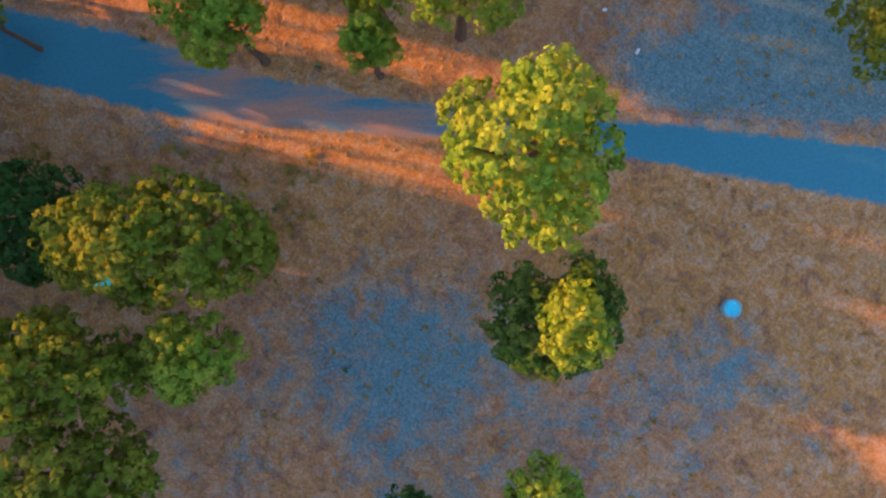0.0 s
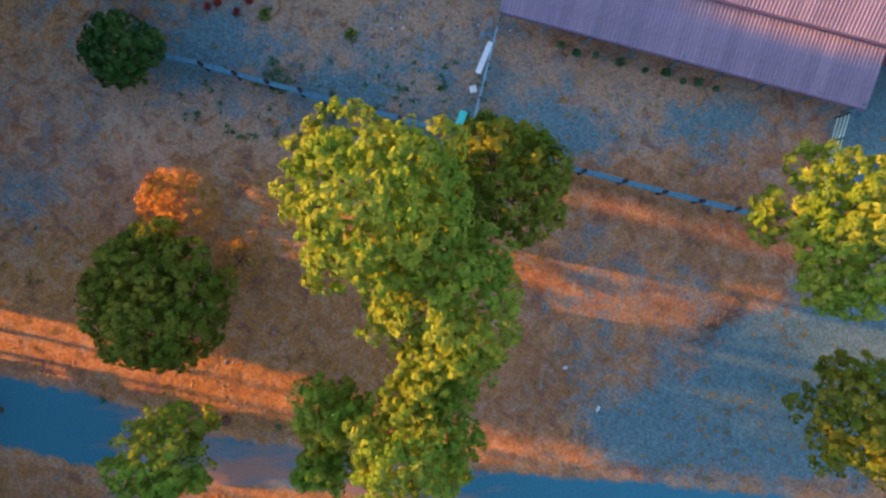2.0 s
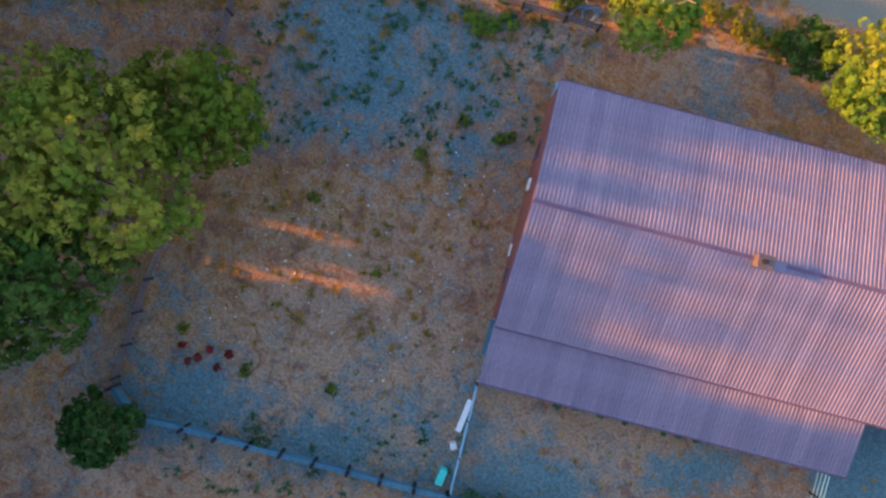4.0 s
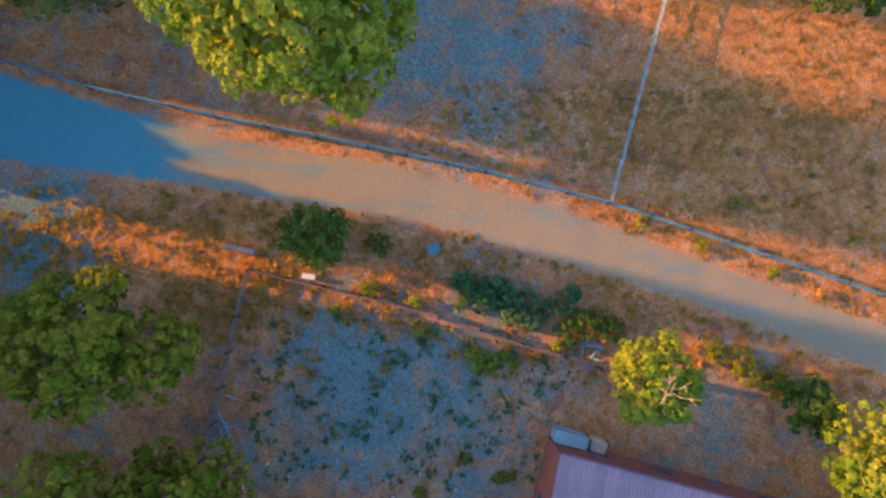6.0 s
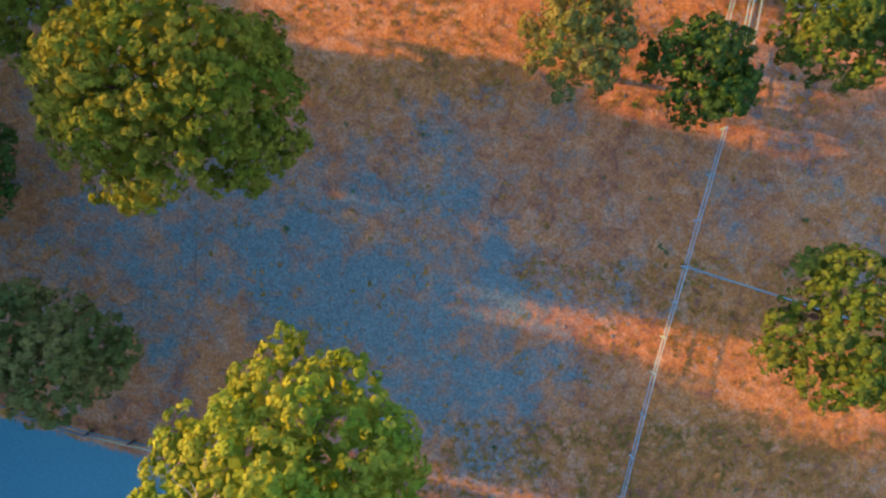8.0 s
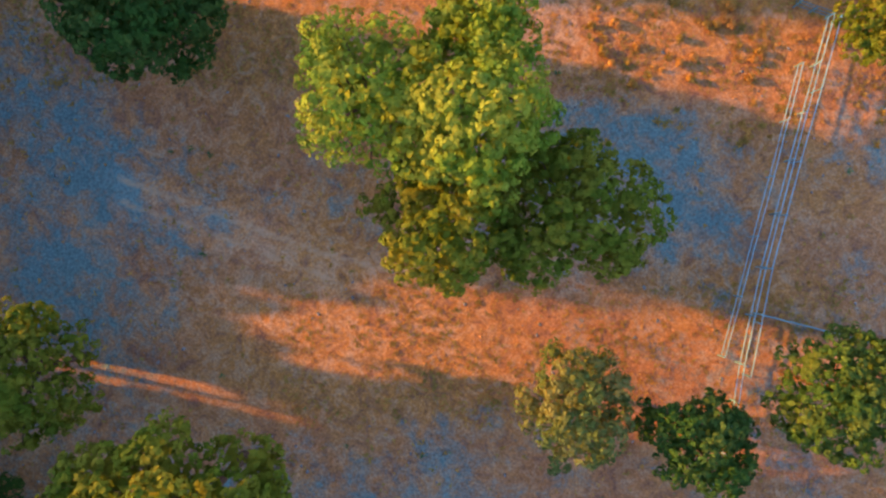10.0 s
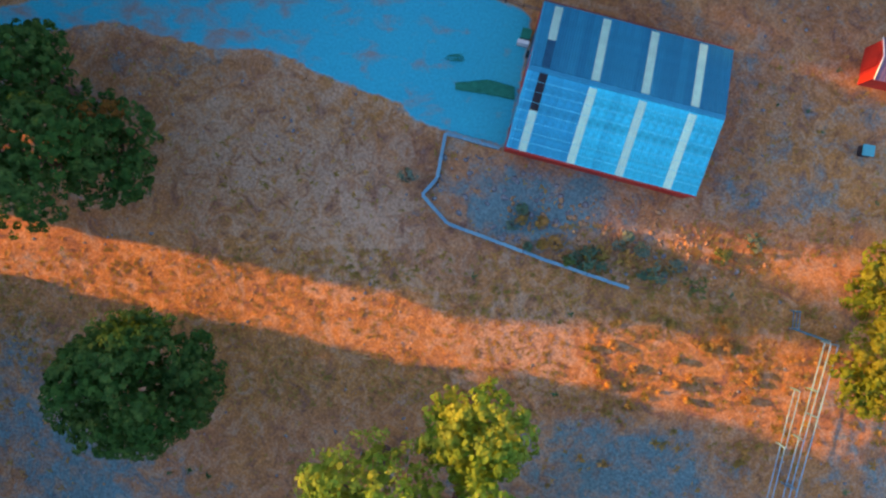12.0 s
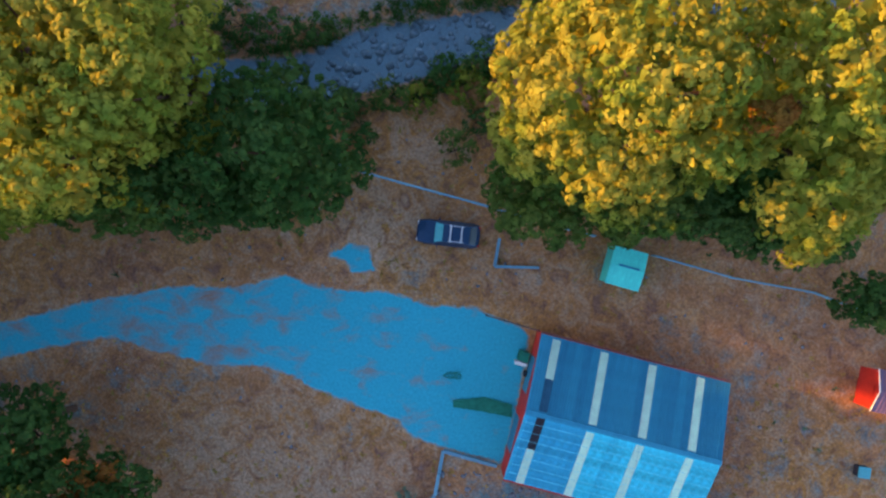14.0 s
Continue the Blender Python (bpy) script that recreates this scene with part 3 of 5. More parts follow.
def gabled_walls(u0, u1, v0, v1, low, ridge, t=0.2, back=None):
    """Four walls with gables, with thickness, as bmeshes."""
    vm = (v0 + v1) / 2
    back = back or low
    out = []
    for u in (u0, u1 - t):
        bm = bmesh.new()
        prof = [(v0, -0.2), (v1, -0.2), (v1, back), (vm, ridge), (v0, low)]
        a = [bm.verts.new((u, v, z)) for v, z in prof]
        b = [bm.verts.new((u + t, v, z)) for v, z in prof]
        bm.faces.new(a[::-1])
        bm.faces.new(b)
        for i in range(5):
            j = (i + 1) % 5
            bm.faces.new((a[i], a[j], b[j], b[i]))
        out.append(bm)
    for v, top in ((v0, low), (v1 - t, back)):
        bm = bmesh.new()
        box(bm, ((u0 + u1) / 2, v + t / 2, (top - 0.2) / 2), (u1 - u0 - 2 * t - 0.004, t, top + 0.2))
        out.append(bm)
    return out


def window(parent, u, v, z, w, h, turn):
    """A framed pane set on a wall; faces -y before turning."""
    fr = bmesh.new()
    for dx, dz, sx, sz in ((-w / 2, 0, 0.07, h), (w / 2, 0, 0.07, h), (0, -h / 2, w + 0.07, 0.07), (0, h / 2, w + 0.07, 0.07)):
        box(fr, (dx, 0, dz), (sx, 0.08, sz))
    f = part("window", fr, M_GUTTER, parent, "dark framed window")
    f.matrix_basis = pose(u, v, z, 0, 0, turn)
    g = bmesh.new()
    box(g, (0, 0.01, 0), (w - 0.08, 0.03, h - 0.08))
    part("pane", g, M_GLASS, f)


def build_house():
    e = thing("house", 2.7, 44.6, -14.2, "long brown-walled house with a ribbed rose steel roof and verandah", "house")
    long_u = 39.6
    for name, bm in zip(("gable_wall", "gable_wall", "wall", "wall"), gabled_walls(0.1, long_u - 0.1, 4.4, 20.6, 3.42, 6.36, 0.2, 4.45)):
        part(name, bm, M_BRICK, e)
    for y, length, z0, z1, turn_back, u_end in ((4.1, 8.35, 3.54, 6.56, False, long_u), (12.45, 8.3, 6.56, 4.62, False, long_u), (0.0, 4.5, 2.35, 3.1, False, 26.1)):
        first = None
        n = int(round(u_end / 0.81))
        w = u_end / n
        for i in range(n):
            m = pose(i * w, y, 0)
            if first is None:
                first = part("roof_sheet", roof_sheet(length, z0, z1, w, 3), M_ROOF, e)
                first.matrix_basis = m
            else:
                again("roof_sheet", first, e, m)
    cap = bmesh.new()
    for s in (-1, 1):
        box(cap, (long_u / 2, 12.45 + s * 0.06, 6.63), (long_u, 0.12, 0.02))
    part("ridge_cap", cap, M_GUTTER, e)
    for y, z, end in ((-0.06, 2.32, 26.1), (4.02, 3.46, long_u), (20.81, 4.54, long_u)):
        g = bmesh.new()
        box(g, (end / 2, y, z), (end, 0.12, 0.11), 0, 0.02)
        part("gutter", g, M_GUTTER, e)
    for u in (0.0, long_u):
        for y0, z0, y1, z1 in ((4.2, 3.5, 12.45, 6.5), (20.7, 4.58, 12.45, 6.5)):
            b = bmesh.new()
            tube(b, [(u, y0, z0), (u, y1, z1)], [0.05, 0.05], 4)
            part("barge_board", b, M_GUTTER, e)
    post = None
    for i in range(9):
        m = pose(0.25 + i * 3.2, 0.25, 0)
        if post is None:
            b = bmesh.new()
            box(b, (0, 0, 1.2), (0.12, 0.12, 2.6), 0, 0.01)
            post = part("verandah_post", b, M_TIMBER, e)
            post.matrix_basis = m
        else:
            again("verandah_post", post, e, m)
    b = bmesh.new()
    box(b, (13.05, 2.9, 0.03), (26.1, 2.6, 0.16), 0, 0.02)
    part("verandah_floor", b, M_TIMBER, e)
    # chimney with a flashing saddle and a pot
    c = bmesh.new()
    box(c, (14.6, 12.3, 6.75), (0.85, 0.75, 1.1), 0, 0.03)
    box(c, (14.6, 12.3, 7.33), (1.0, 0.9, 0.12), 0, 0.02)
    ch = part("chimney", c, M_TIMBER_WARM, e, "squat brown chimney on the ridge")
    p = bmesh.new()
    tube(p, [(14.45, 12.3, 7.35), (14.45, 12.3, 7.75)], [0.16, 0.13], 10)
    part("flue", p, M_POST, ch)
    s = bmesh.new()
    box(s, (15.6, 12.35, 6.68), (1.2, 0.6, 0.10), 0, 0.02)
    part("flashing", s, M_ROOF, ch)
    for u in (3.5, 8.0, 16.0, 20.5, 30.0):
        window(e, u, 20.63, 1.7, 1.4, 1.1, 180)
    for v in (7.5, 16.5):
        window(e, 0.07, v, 1.8, 1.2, 1.1, -90)
    d = bmesh.new()
    box(d, (12.0, 20.63, 1.05), (0.95, 0.06, 2.05), 0, 0.01)
    part("door", d, M_GUTTER, e, "dull purple back door")
    return e


build_house()


# ---- shed ----
def build_shed():
    e = thing("shed", 4.2, 157.4, -14.3, "steel shed with red walls, blue-grey roof and pale skylight strips", "shed")
    lu, lv, low, top = 13.9, 10.5, 2.15, 3.75
    for name, bm in zip(("gable_wall", "gable_wall", "wall", "wall"), gabled_walls(0.03, lu - 0.08, -0.08, lv + 0.02, low - 0.04, top - 0.1, 0.1)):
        part(name, bm, M_RED, e)
    w = 0.587
    lit = {2: "half", 8: "all", 14: "all", 20: "all"}
    for side in (0, 1):
        half = lv / 2 + 0.06
        for i in range(25):
            wide = w * 0.5 if i == 0 else lu - 23.5 * w if i == 24 else w
            y0 = -0.12 if side == 0 else lv / 2
            z0, z1 = (low, top) if side == 0 else (top, low)
            # the south slope's sky glow is painted: same roof, lighter steel
            base = M_STEEL if side else M_STEEL_MID_SKYGLOW if i < 8 else M_STEEL_SKYGLOW
            runs = [(0.0, 1.0, base)]
            if lit.get(i) == "all":
                runs = [(0.0, 0.96, M_SKYLIGHT), (0.96, 1.0, base)] if side == 0 else [(0.0, 0.05, base), (0.05, 0.97, M_SKYLIGHT), (0.97, 1.0, base)]
            elif lit.get(i) == "half":
                runs = [(0.0, 0.52, M_SKYLIGHT), (0.52, 1.0, M_POST)] if side == 0 else [(0.0, 0.05, base), (0.05, 0.46, M_DARK_SHEET), (0.46, 0.97, M_SKYLIGHT), (0.97, 1.0, base)]
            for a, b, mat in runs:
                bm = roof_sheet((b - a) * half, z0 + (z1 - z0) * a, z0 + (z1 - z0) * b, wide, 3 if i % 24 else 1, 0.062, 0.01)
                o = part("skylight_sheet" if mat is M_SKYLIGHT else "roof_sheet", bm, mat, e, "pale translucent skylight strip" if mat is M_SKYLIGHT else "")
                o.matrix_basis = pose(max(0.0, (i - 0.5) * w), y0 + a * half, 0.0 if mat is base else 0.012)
    for k in range(1, 8):
        b = bmesh.new()
        y = -0.12 + k * (lv / 2 + 0.06) / 8
        box(b, (lu / 2, y, low + (top - low) * k / 8 + 0.006), (lu - 0.1, 0.10, 0.006))
        part("screw_line", b, M_SCREW, e)
    cap = bmesh.new()
    box(cap, (lu / 2, lv / 2, top + 0.045), (lu, 0.34, 0.02))
    part("ridge_cap", cap, M_STEEL, e)
    for y in (-0.18, lv + 0.16):
        g = bmesh.new()
        box(g, (lu / 2, y, low - 0.06), (lu, 0.12, 0.1), 0, 0.02)
        part("gutter", g, M_RED if y < 0 else M_BRICK, e)
    for v in (3.0, 7.4):
        d = bmesh.new()
        box(d, (0.05, v, 1.05), (0.06, 2.6, 2.1))
        door = part("roller_door", d, M_STEEL, e, "ribbed steel roller door")
        for k in range(6):
            d = bmesh.new()
            box(d, (0.0, v - 1.1 + k * 0.44, 1.05), (0.03, 0.05, 2.0), 0, 0.008)
            part("rib", d, M_STEEL, door)
    return e


build_shed()


# ---- fences ----
def fence(name, points, label, height=1.2, rails=(0.35, 0.75, 1.15), spacing=3.0, rail_r=0.045, post_r=0.07, mat_rail=M_TIMBER, mat_post=M_POST, seed=0, square=False, cap=0.0):
    """Posts along the line with rails from post to post."""
    rng = random.Random(seed)
    x0, y0 = points[0]
    e = thing(name, x0, y0, 0, label, "fence")
    spots = []
    for (ax, ay), (bx, by) in zip(points, points[1:]):
        k = max(1, round(math.hypot(bx - ax, by - ay) / spacing))
        spots += [(ax + (bx - ax) * i / k - x0, ay + (by - ay) * i / k - y0) for i in range(k)]
    spots.append((points[-1][0] - x0, points[-1][1] - y0))
    bm = bmesh.new()
    tube(bm, [(0, 0, -0.3), (0, 0, height + 0.05)], [post_r, post_r * 0.9], 8)
    post = part("post", bm, mat_post, e)
    post.matrix_basis = pose(*spots[0], 0)
    bm = bmesh.new()
    if square:
        box(bm, (0.5, 0, 0), (1.0, rail_r * 1.1, rail_r * 2.6))
    else:
        tube(bm, [(0, 0, 0), (0.5, 0, 0.006), (1, 0, 0)], [rail_r, rail_r * 0.92, rail_r], 6)
    me = bpy.data.meshes.new("rail")
    bm.to_mesh(me)
    bm.free()
    me.materials.append(mat_rail)
    for x, y in spots[1:]:
        again("post", post, e, pose(x, y, 0, rng.uniform(-2, 2), rng.uniform(-2, 2), rng.uniform(0, 90)))
    for (ax, ay), (bx, by) in zip(spots, spots[1:]):
        run = math.hypot(bx - ax, by - ay)
        for z in rails:
            o = new("rail", me)
            o.parent = e
            drop = rng.uniform(-0.03, 0.03)
            o.matrix_basis = pose(ax, ay, z + drop, 0, rng.uniform(-0.6, 0.6), math.degrees(math.atan2(by - ay, bx - ax))) @ Matrix.Diagonal((run, 1, 1, 1))
        if cap:
            bm = bmesh.new()
            box(bm, (run / 2, 0, 0), (run - 0.02, cap, 0.05), 0, 0.012)
            o = part("cap_board", bm, mat_rail, e)
            o.matrix_basis = pose(ax, ay, rails[-1] + rail_r * 1.4 + 0.03, rng.uniform(-3, 3), rng.uniform(-0.6, 0.6), math.degrees(math.atan2(by - ay, bx - ax)) + rng.uniform(-0.5, 0.5))
    return e


fence("fence", [(-33.9, 91.7), (-25.5, 89.2), (-16.3, 87.2), (-5.5, 85.3), (3.0, 83.6), (11.9, 81.5), (17.6, 79.7), (23.4, 77.8), (31.9, 75.1), (38.3, 72.6)],
      "weathered timber rail fence along the gravel road", 1.15, (0.5, 1.12), 3.4, 0.075, 0.09, seed=1)
fence("paddock_fence", [(12.0, 81.6), (15.1, 93.8), (17.35, 101.5), (20.2, 111.6)],
      "pale galvanised paddock fence with thin rails", 1.1, (0.55, 1.1), 3.2, 0.036, 0.05, M_RAIL, M_RAIL, 2)
fence("paddock_fence", [(17.5, 101.45), (22.9, 99.8), (30, 97.6)], "thin pale paddock fence under a tree", 1.05, (0.55, 1.05), 3.2, 0.04, 0.05, M_PIPE, M_PIPE, 3)
fence("stockyard_fence", [(20.6, 112.6), (21.4, 118.1), (22.9, 125.1), (24.9, 132.9), (27.7, 143.4)],
      "stockyard fence of bare pale timber rails", 1.4, (0.7, 1.4), 3.6, 0.042, 0.055, M_RAIL, M_PIPE, 4)
fence("stockyard_fence", [(21.9, 117.2), (23.4, 125.0), (25.4, 132.8), (28.3, 143.2)],
      "second stockyard rail line close beside the first", 1.3, (1.3,), 4.8, 0.04, 0.05, M_RAIL, M_PIPE, 15)
fence("stockyard_fence", [(20.1, 118.6), (23.55, 131.7), (25.6, 139.9)], "inner stockyard fence of bare pale rails", 1.2, (0.5, 1.2), 4.2, 0.036, 0.05, M_RAIL, M_PIPE, 5)
fence("stockyard_fence", [(22.7, 121.7), (27.2, 120.6), (33, 119.2)], "short pale rail fence under a tree", 1.2, (0.4, 0.8, 1.2), 2.4, 0.05, 0.06, M_PIPE, M_PIPE, 6)
fence("stockyard_gate", [(27.8, 143.5), (25.5, 144.3), (25.6, 145.6)], "small timber rail gate beside the yard", 1.2, (0.4, 0.8, 1.2), 1.3, 0.04, 0.06, M_TIMBER, M_TIMBER, 7)
fence("yard_fence", [(-22.8, 43.8), (-21.4, 41.8), (-17.8, 41.0), (-11, 39.2), (0.7, 36.2), (8.8, 33.9), (14.5, 32.5), (22.2, 30.7)],
      "weathered board-rail garden fence with dark posts", 1.85, (0.3, 0.6, 0.9, 1.12), 2.55, 0.07, 0.15, M_TIMBER, M_POST, 8, True, 0.34)
fence("yard_fence", [(-22.8, 44.4), (-20.6, 51.4), (-19.2, 55.0), (-16.1, 65.4), (-14.6, 73.0), (-13.8, 76.3)],
      "garden fence of four timber rails and dark posts", 1.2, (0.3, 0.6, 0.9, 1.18), 2.7, 0.05, 0.12, M_TIMBER_WARM, M_POST, 9, True)
fence("yard_fence", [(-13.7, 76.3), (-3.3, 74.0), (8.9, 70.3), (11.3, 69.6)], "timber rail fence beside yellow weeds", 1.15, (0.4, 0.8, 1.12), 3.0, 0.05, 0.11, M_TIMBER_WARM, M_POST, 10, True, 0.09)
fence("yard_fence", [(2.75, 44.1), (0.9, 36.4)], "pale blue-grey timber fence with clutter leaning on it", 1.15, (0.4, 0.8, 1.12), 2.4, 0.055, 0.07, M_RAIL, M_POST, 11)
fence("yard_fence", [(27.4, 38.1), (26.4, 34.5), (25.3, 30.2)], "pale timber rail fence off the verandah", 1.62, (0.35, 0.78, 1.2, 1.58), 1.9, 0.042, 0.07, M_SKYLIGHT, M_POST, 12)
fence("pipe_fence", [(-9.5, 180.1), (-3.0, 178.3), (2.0, 177.0), (8.0, 175.3), (10.9, 174.6)], "low galvanised pipe fence behind the car", 1.0, (0.5, 1.0), 3.0, 0.07, 0.07, M_PIPE, M_PIPE, 13)
fence("low_fence", [(3.0, 168.7), (6.9, 167.6)], "short low timber fence at the shed's corner", 0.7, (0.35, 0.66), 1.3, 0.035, 0.05, M_TIMBER_WARM, M_POST, 16)
fence("pipe_fence", [(15.3, 173.2), (21.1, 171.6), (26.9, 170.6), (30.2, 169.4), (36, 167)], "low galvanised pipe fence below the trees", 1.0, (0.5, 1.0), 3.0, 0.06, 0.06, M_PIPE, M_PIPE, 14)


def build_edging():
    """Sleepers laid end to end round the rock garden."""
    pts = [(3.9, 157.5), (-0.1, 158.6), (-0.7, 155.3), (-1.8, 154.0), (0.1, 151.9), (2.6, 151.0), (7.2, 149.3), (13.5, 147.2)]
    e = thing("garden_edging", pts[0][0], pts[0][1], 0, "low edging of grey-blue sleepers round a rock garden", "edging")
    rng = random.Random(5)
    me = None
    for (ax, ay), (bx, by) in zip(pts, pts[1:]):
        k = max(1, round(math.hypot(bx - ax, by - ay) / 1.6))
        turn = math.degrees(math.atan2(by - ay, bx - ax))
        for i in range(k):
            run = math.hypot(bx - ax, by - ay) / k
            cx, cy = ax + (bx - ax) * (i + 0.5) / k - pts[0][0], ay + (by - ay) * (i + 0.5) / k - pts[0][1]
            m = pose(cx, cy, 0.12, 0, rng.uniform(-1, 1), turn + rng.uniform(-1.5, 1.5)) @ Matrix.Diagonal((run * 0.98, 1, 1, 1))
            if me is None:
                bm = bmesh.new()
                box(bm, (0, 0, 0), (1.0, 0.24, 0.34), 0, 0.015)
                me = part("sleeper", bm, M_PIPE, e)
                me.matrix_basis = m
            else:
                again("sleeper", me, e, m)


build_edging()


# ---- trees that the flight passes ----
Y, G, D, O, A, S = M_LEAF_YELLOW, M_LEAF_GREEN, M_LEAF_DARK, M_LEAF_OLIVE, M_LEAF_GOLD, M_LEAF_SILVER
GUM = "tall broad gum tree with yellow-green tufted foliage"
# trees of each space: x, y, height, radius, leaves, label, options
TREES_BY_THE_SOUTH_ROAD = [
    (0.7, 7.8, 21.5, 4.9, Y, "tall gum tree with bright yellow-green tufts", dict(low=0.22)),
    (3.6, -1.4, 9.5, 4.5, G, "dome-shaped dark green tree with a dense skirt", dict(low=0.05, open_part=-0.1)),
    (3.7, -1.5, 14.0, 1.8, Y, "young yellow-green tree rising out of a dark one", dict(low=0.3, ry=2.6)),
    (-19.4, 2.9, 14.5, 6.6, O, "wide spreading tree with layered olive foliage", dict(ry=3.8, low=0.38, open_part=0.12, limbs=4)),
    (-25.2, -4.2, 14.5, 5.0, O, "wide spreading tree over bare soil", dict(ry=3.4, low=0.28, open_part=0.12, limbs=4)),
    (-18.4, -3.6, 12, 3.0, Y, "small round tree beside larger ones", dict(low=0.2, limbs=4)),
    (-24.6, -10.8, 13, 4.4, O, "broad olive-leaved tree at the paddock edge", dict()),
    (-29.4, 4.3, 9, 3.8, D, "dark green tree in deep shade", dict()),
    (3.1, -13.2, 6.5, 2.7, Y, "small yellow-green tree on stony ground", dict(low=0.15)),
    (-5.6, -15.4, 6, 2.2, D, "small dark green tree on stony ground", dict(low=0.1)),
    (-33.6, 17.4, 6.5, 2.2, O, "sparse tree leaning low over the road's verge", dict(lean=(-1.4, 0.8), low=0.4, open_part=0.3, density=0.8)),
]
TREES_BY_THE_GARDEN = [
    (-16.9, 16.2, 13, 3.0, Y, "slender leaning tree above the gravel road", dict(lean=(-0.6, 0.3), low=0.12, ry=3.0, open_part=0.2)),
    (-19.1, 25.1, 9, 4.9, O, "round dark green tree beside a mulch heap", dict(low=0.12, open_part=-0.2, density=1.2)),
    (-4.5, 30.4, 20, 5.0, Y, GUM, dict(low=0.4)),
    (2.2, 32.0, 12.5, 4.4, O, "broad green tree against the garden fence", dict(low=0.3)),
    (-1.0, 25.7, 17, 4.3, Y, GUM, dict(low=0.4)),
    (-2.4, 17.9, 16, 3.6, Y, "gum tree with yellow-green tufts near the road", dict(low=0.4)),
    (-7.8, 18.9, 11.5, 2.2, Y, "thin young gum tree by the road", dict(low=0.3, ry=2.5)),
    (-8.1, 15.0, 10, 1.7, Y, "thin young gum tree at the road's edge", dict(low=0.3, ry=1.9)),
    (22.8, 29.8, 13, 5.3, Y, "broad gum tree at the garden's corner", dict(low=0.3)),
    (26.2, 17.5, 9, 4.0, O, "dense olive tree by the driveway", dict(low=0.15, ry=4.8)),
    (-22.6, 41.6, 5.5, 2.6, D, "clipped round dark green bush tree by the fence", dict(low=0.05, open_part=-0.1)),
]
TREES_BY_THE_HOUSE = [
    (-22.0, 58.2, 12.5, 7.1, A, "wide old tree with olive foliage over the garden", dict(low=0.35, ry=6.5, open_part=0.25)),
    (-24.6, 51.0, 11.5, 5.4, G, "green tree in the shade of a larger one", dict(low=0.3, ry=4.6)),
    (-15.5, 62.2, 10.5, 4.8, O, "olive-leaved tree beside the garden fence", dict(low=0.3, ry=4.0, open_part=0.22)),
    (28.3, 64.8, 9, 3.4, Y, "yellow-green tree behind the house", dict(low=0.2, ry=4.4)),
    (25.5, 67.5, 5, 1.9, G, "small green tree behind the house", dict(low=0.1)),
    (-20.0, 72.0, 14, 5.6, O, "large olive-green tree by the road's verge", dict(low=0.3, ry=4.3)),
    (-8.8, 78.9, 6.2, 2.3, G, "small round green tree between fence and road", dict(low=0.12, blob=0.42)),
    (13.8, 69.6, 7.5, 2.9, Y, "drooping yellow-green tree with bare pale branches", dict(low=0.25, ry=3.4, open_part=0.15)),
]
TREES_ON_THE_PADDOCK = [
    (-8.0, 91.3, 21, 7.2, Y, "very large gum tree with dead branches showing", dict(ry=6.6, low=0.3)),
    (-25.0, 95.8, 11, 5.2, S, "olive tree beside the road fence", dict(ry=4.4, low=0.25, open_part=0.22)),
    (25.2, 98.2, 13, 5.4, G, "broad gum tree over the paddock fence", dict(low=0.25)),
    (-14.9, 110.8, 18.5, 7.2, O, "large olive-green tree in the paddock", dict(low=0.3, ry=6.6)),
    (-31.5, 107.6, 7, 3.4, D, "dark green tree in the paddock", dict()),
    (8.5, 116.2, 10.5, 3.5, S, "pale silver-leaved tree on russet grass", dict(ry=4.2, low=0.2, blob=0.4)),
    (16.2, 114.2, 10, 3.6, D, "dark green tree beside the paddock fence", dict(low=0.15)),
    (24.9, 117.3, 11, 4.8, G, "olive tree by the stockyard rails", dict(low=0.25, open_part=0.25)),
    (-26.6, 118.2, 11, 4.6, O, "open dark-limbed tree in the paddock", dict(low=0.3, open_part=0.3)),
]
TREES_BY_THE_YARD = [
    (-19.4, 141.5, 13, 5.1, D, "dense round dark green tree on dry grass", dict(low=0.06, ry=4.6, open_part=-0.1, density=1.2)),
    (-4.4, 135.0, 17, 4.8, Y, GUM, dict(low=0.3, blob=0.5)),
    (2.0, 139.2, 14, 3.7, Y, GUM, dict(low=0.3, ry=3.0)),
    (1.1, 133.0, 18, 4.6, Y, GUM, dict(low=0.35)),
    (-0.4, 127.6, 15, 5.0, O, "gum tree with olive and rust-tinged foliage", dict(low=0.3, ry=4.0)),
    (7.6, 128.9, 13, 5.4, O, "green gum tree leaning out of a group", dict(low=0.25, ry=5.0, open_part=0.1)),
    (-26.4, 155.6, 11, 5.2, D, "open dark green tree above sunlit soil beside the sealed yard", dict(ry=5.0, low=0.42, open_part=0.3, limbs=10)),
    # the rust foliage here imitates sunlit soil showing past the crown
    (-22.2, 156.4, 8, 3.0, D, "smaller dark green tree with rusty foliage imitating sunlit soil", dict(ry=3.8, rust=((-1.0, 2.0, 6.6, 0.9), (0.4, 2.5, 5.9, 0.7), (-1.9, 0.9, 6.9, 0.5)))),
    (-27.6, 161.5, 10, 3.7, D, "dark green tree at the yard's edge", dict()),
    (29.2, 142.1, 7.5, 3.6, O, "olive tree behind the stockyard rails", dict(ry=3.4)),
    (30.2, 148.3, 7, 3.0, O, "olive tree on a russet bank", dict()),
]
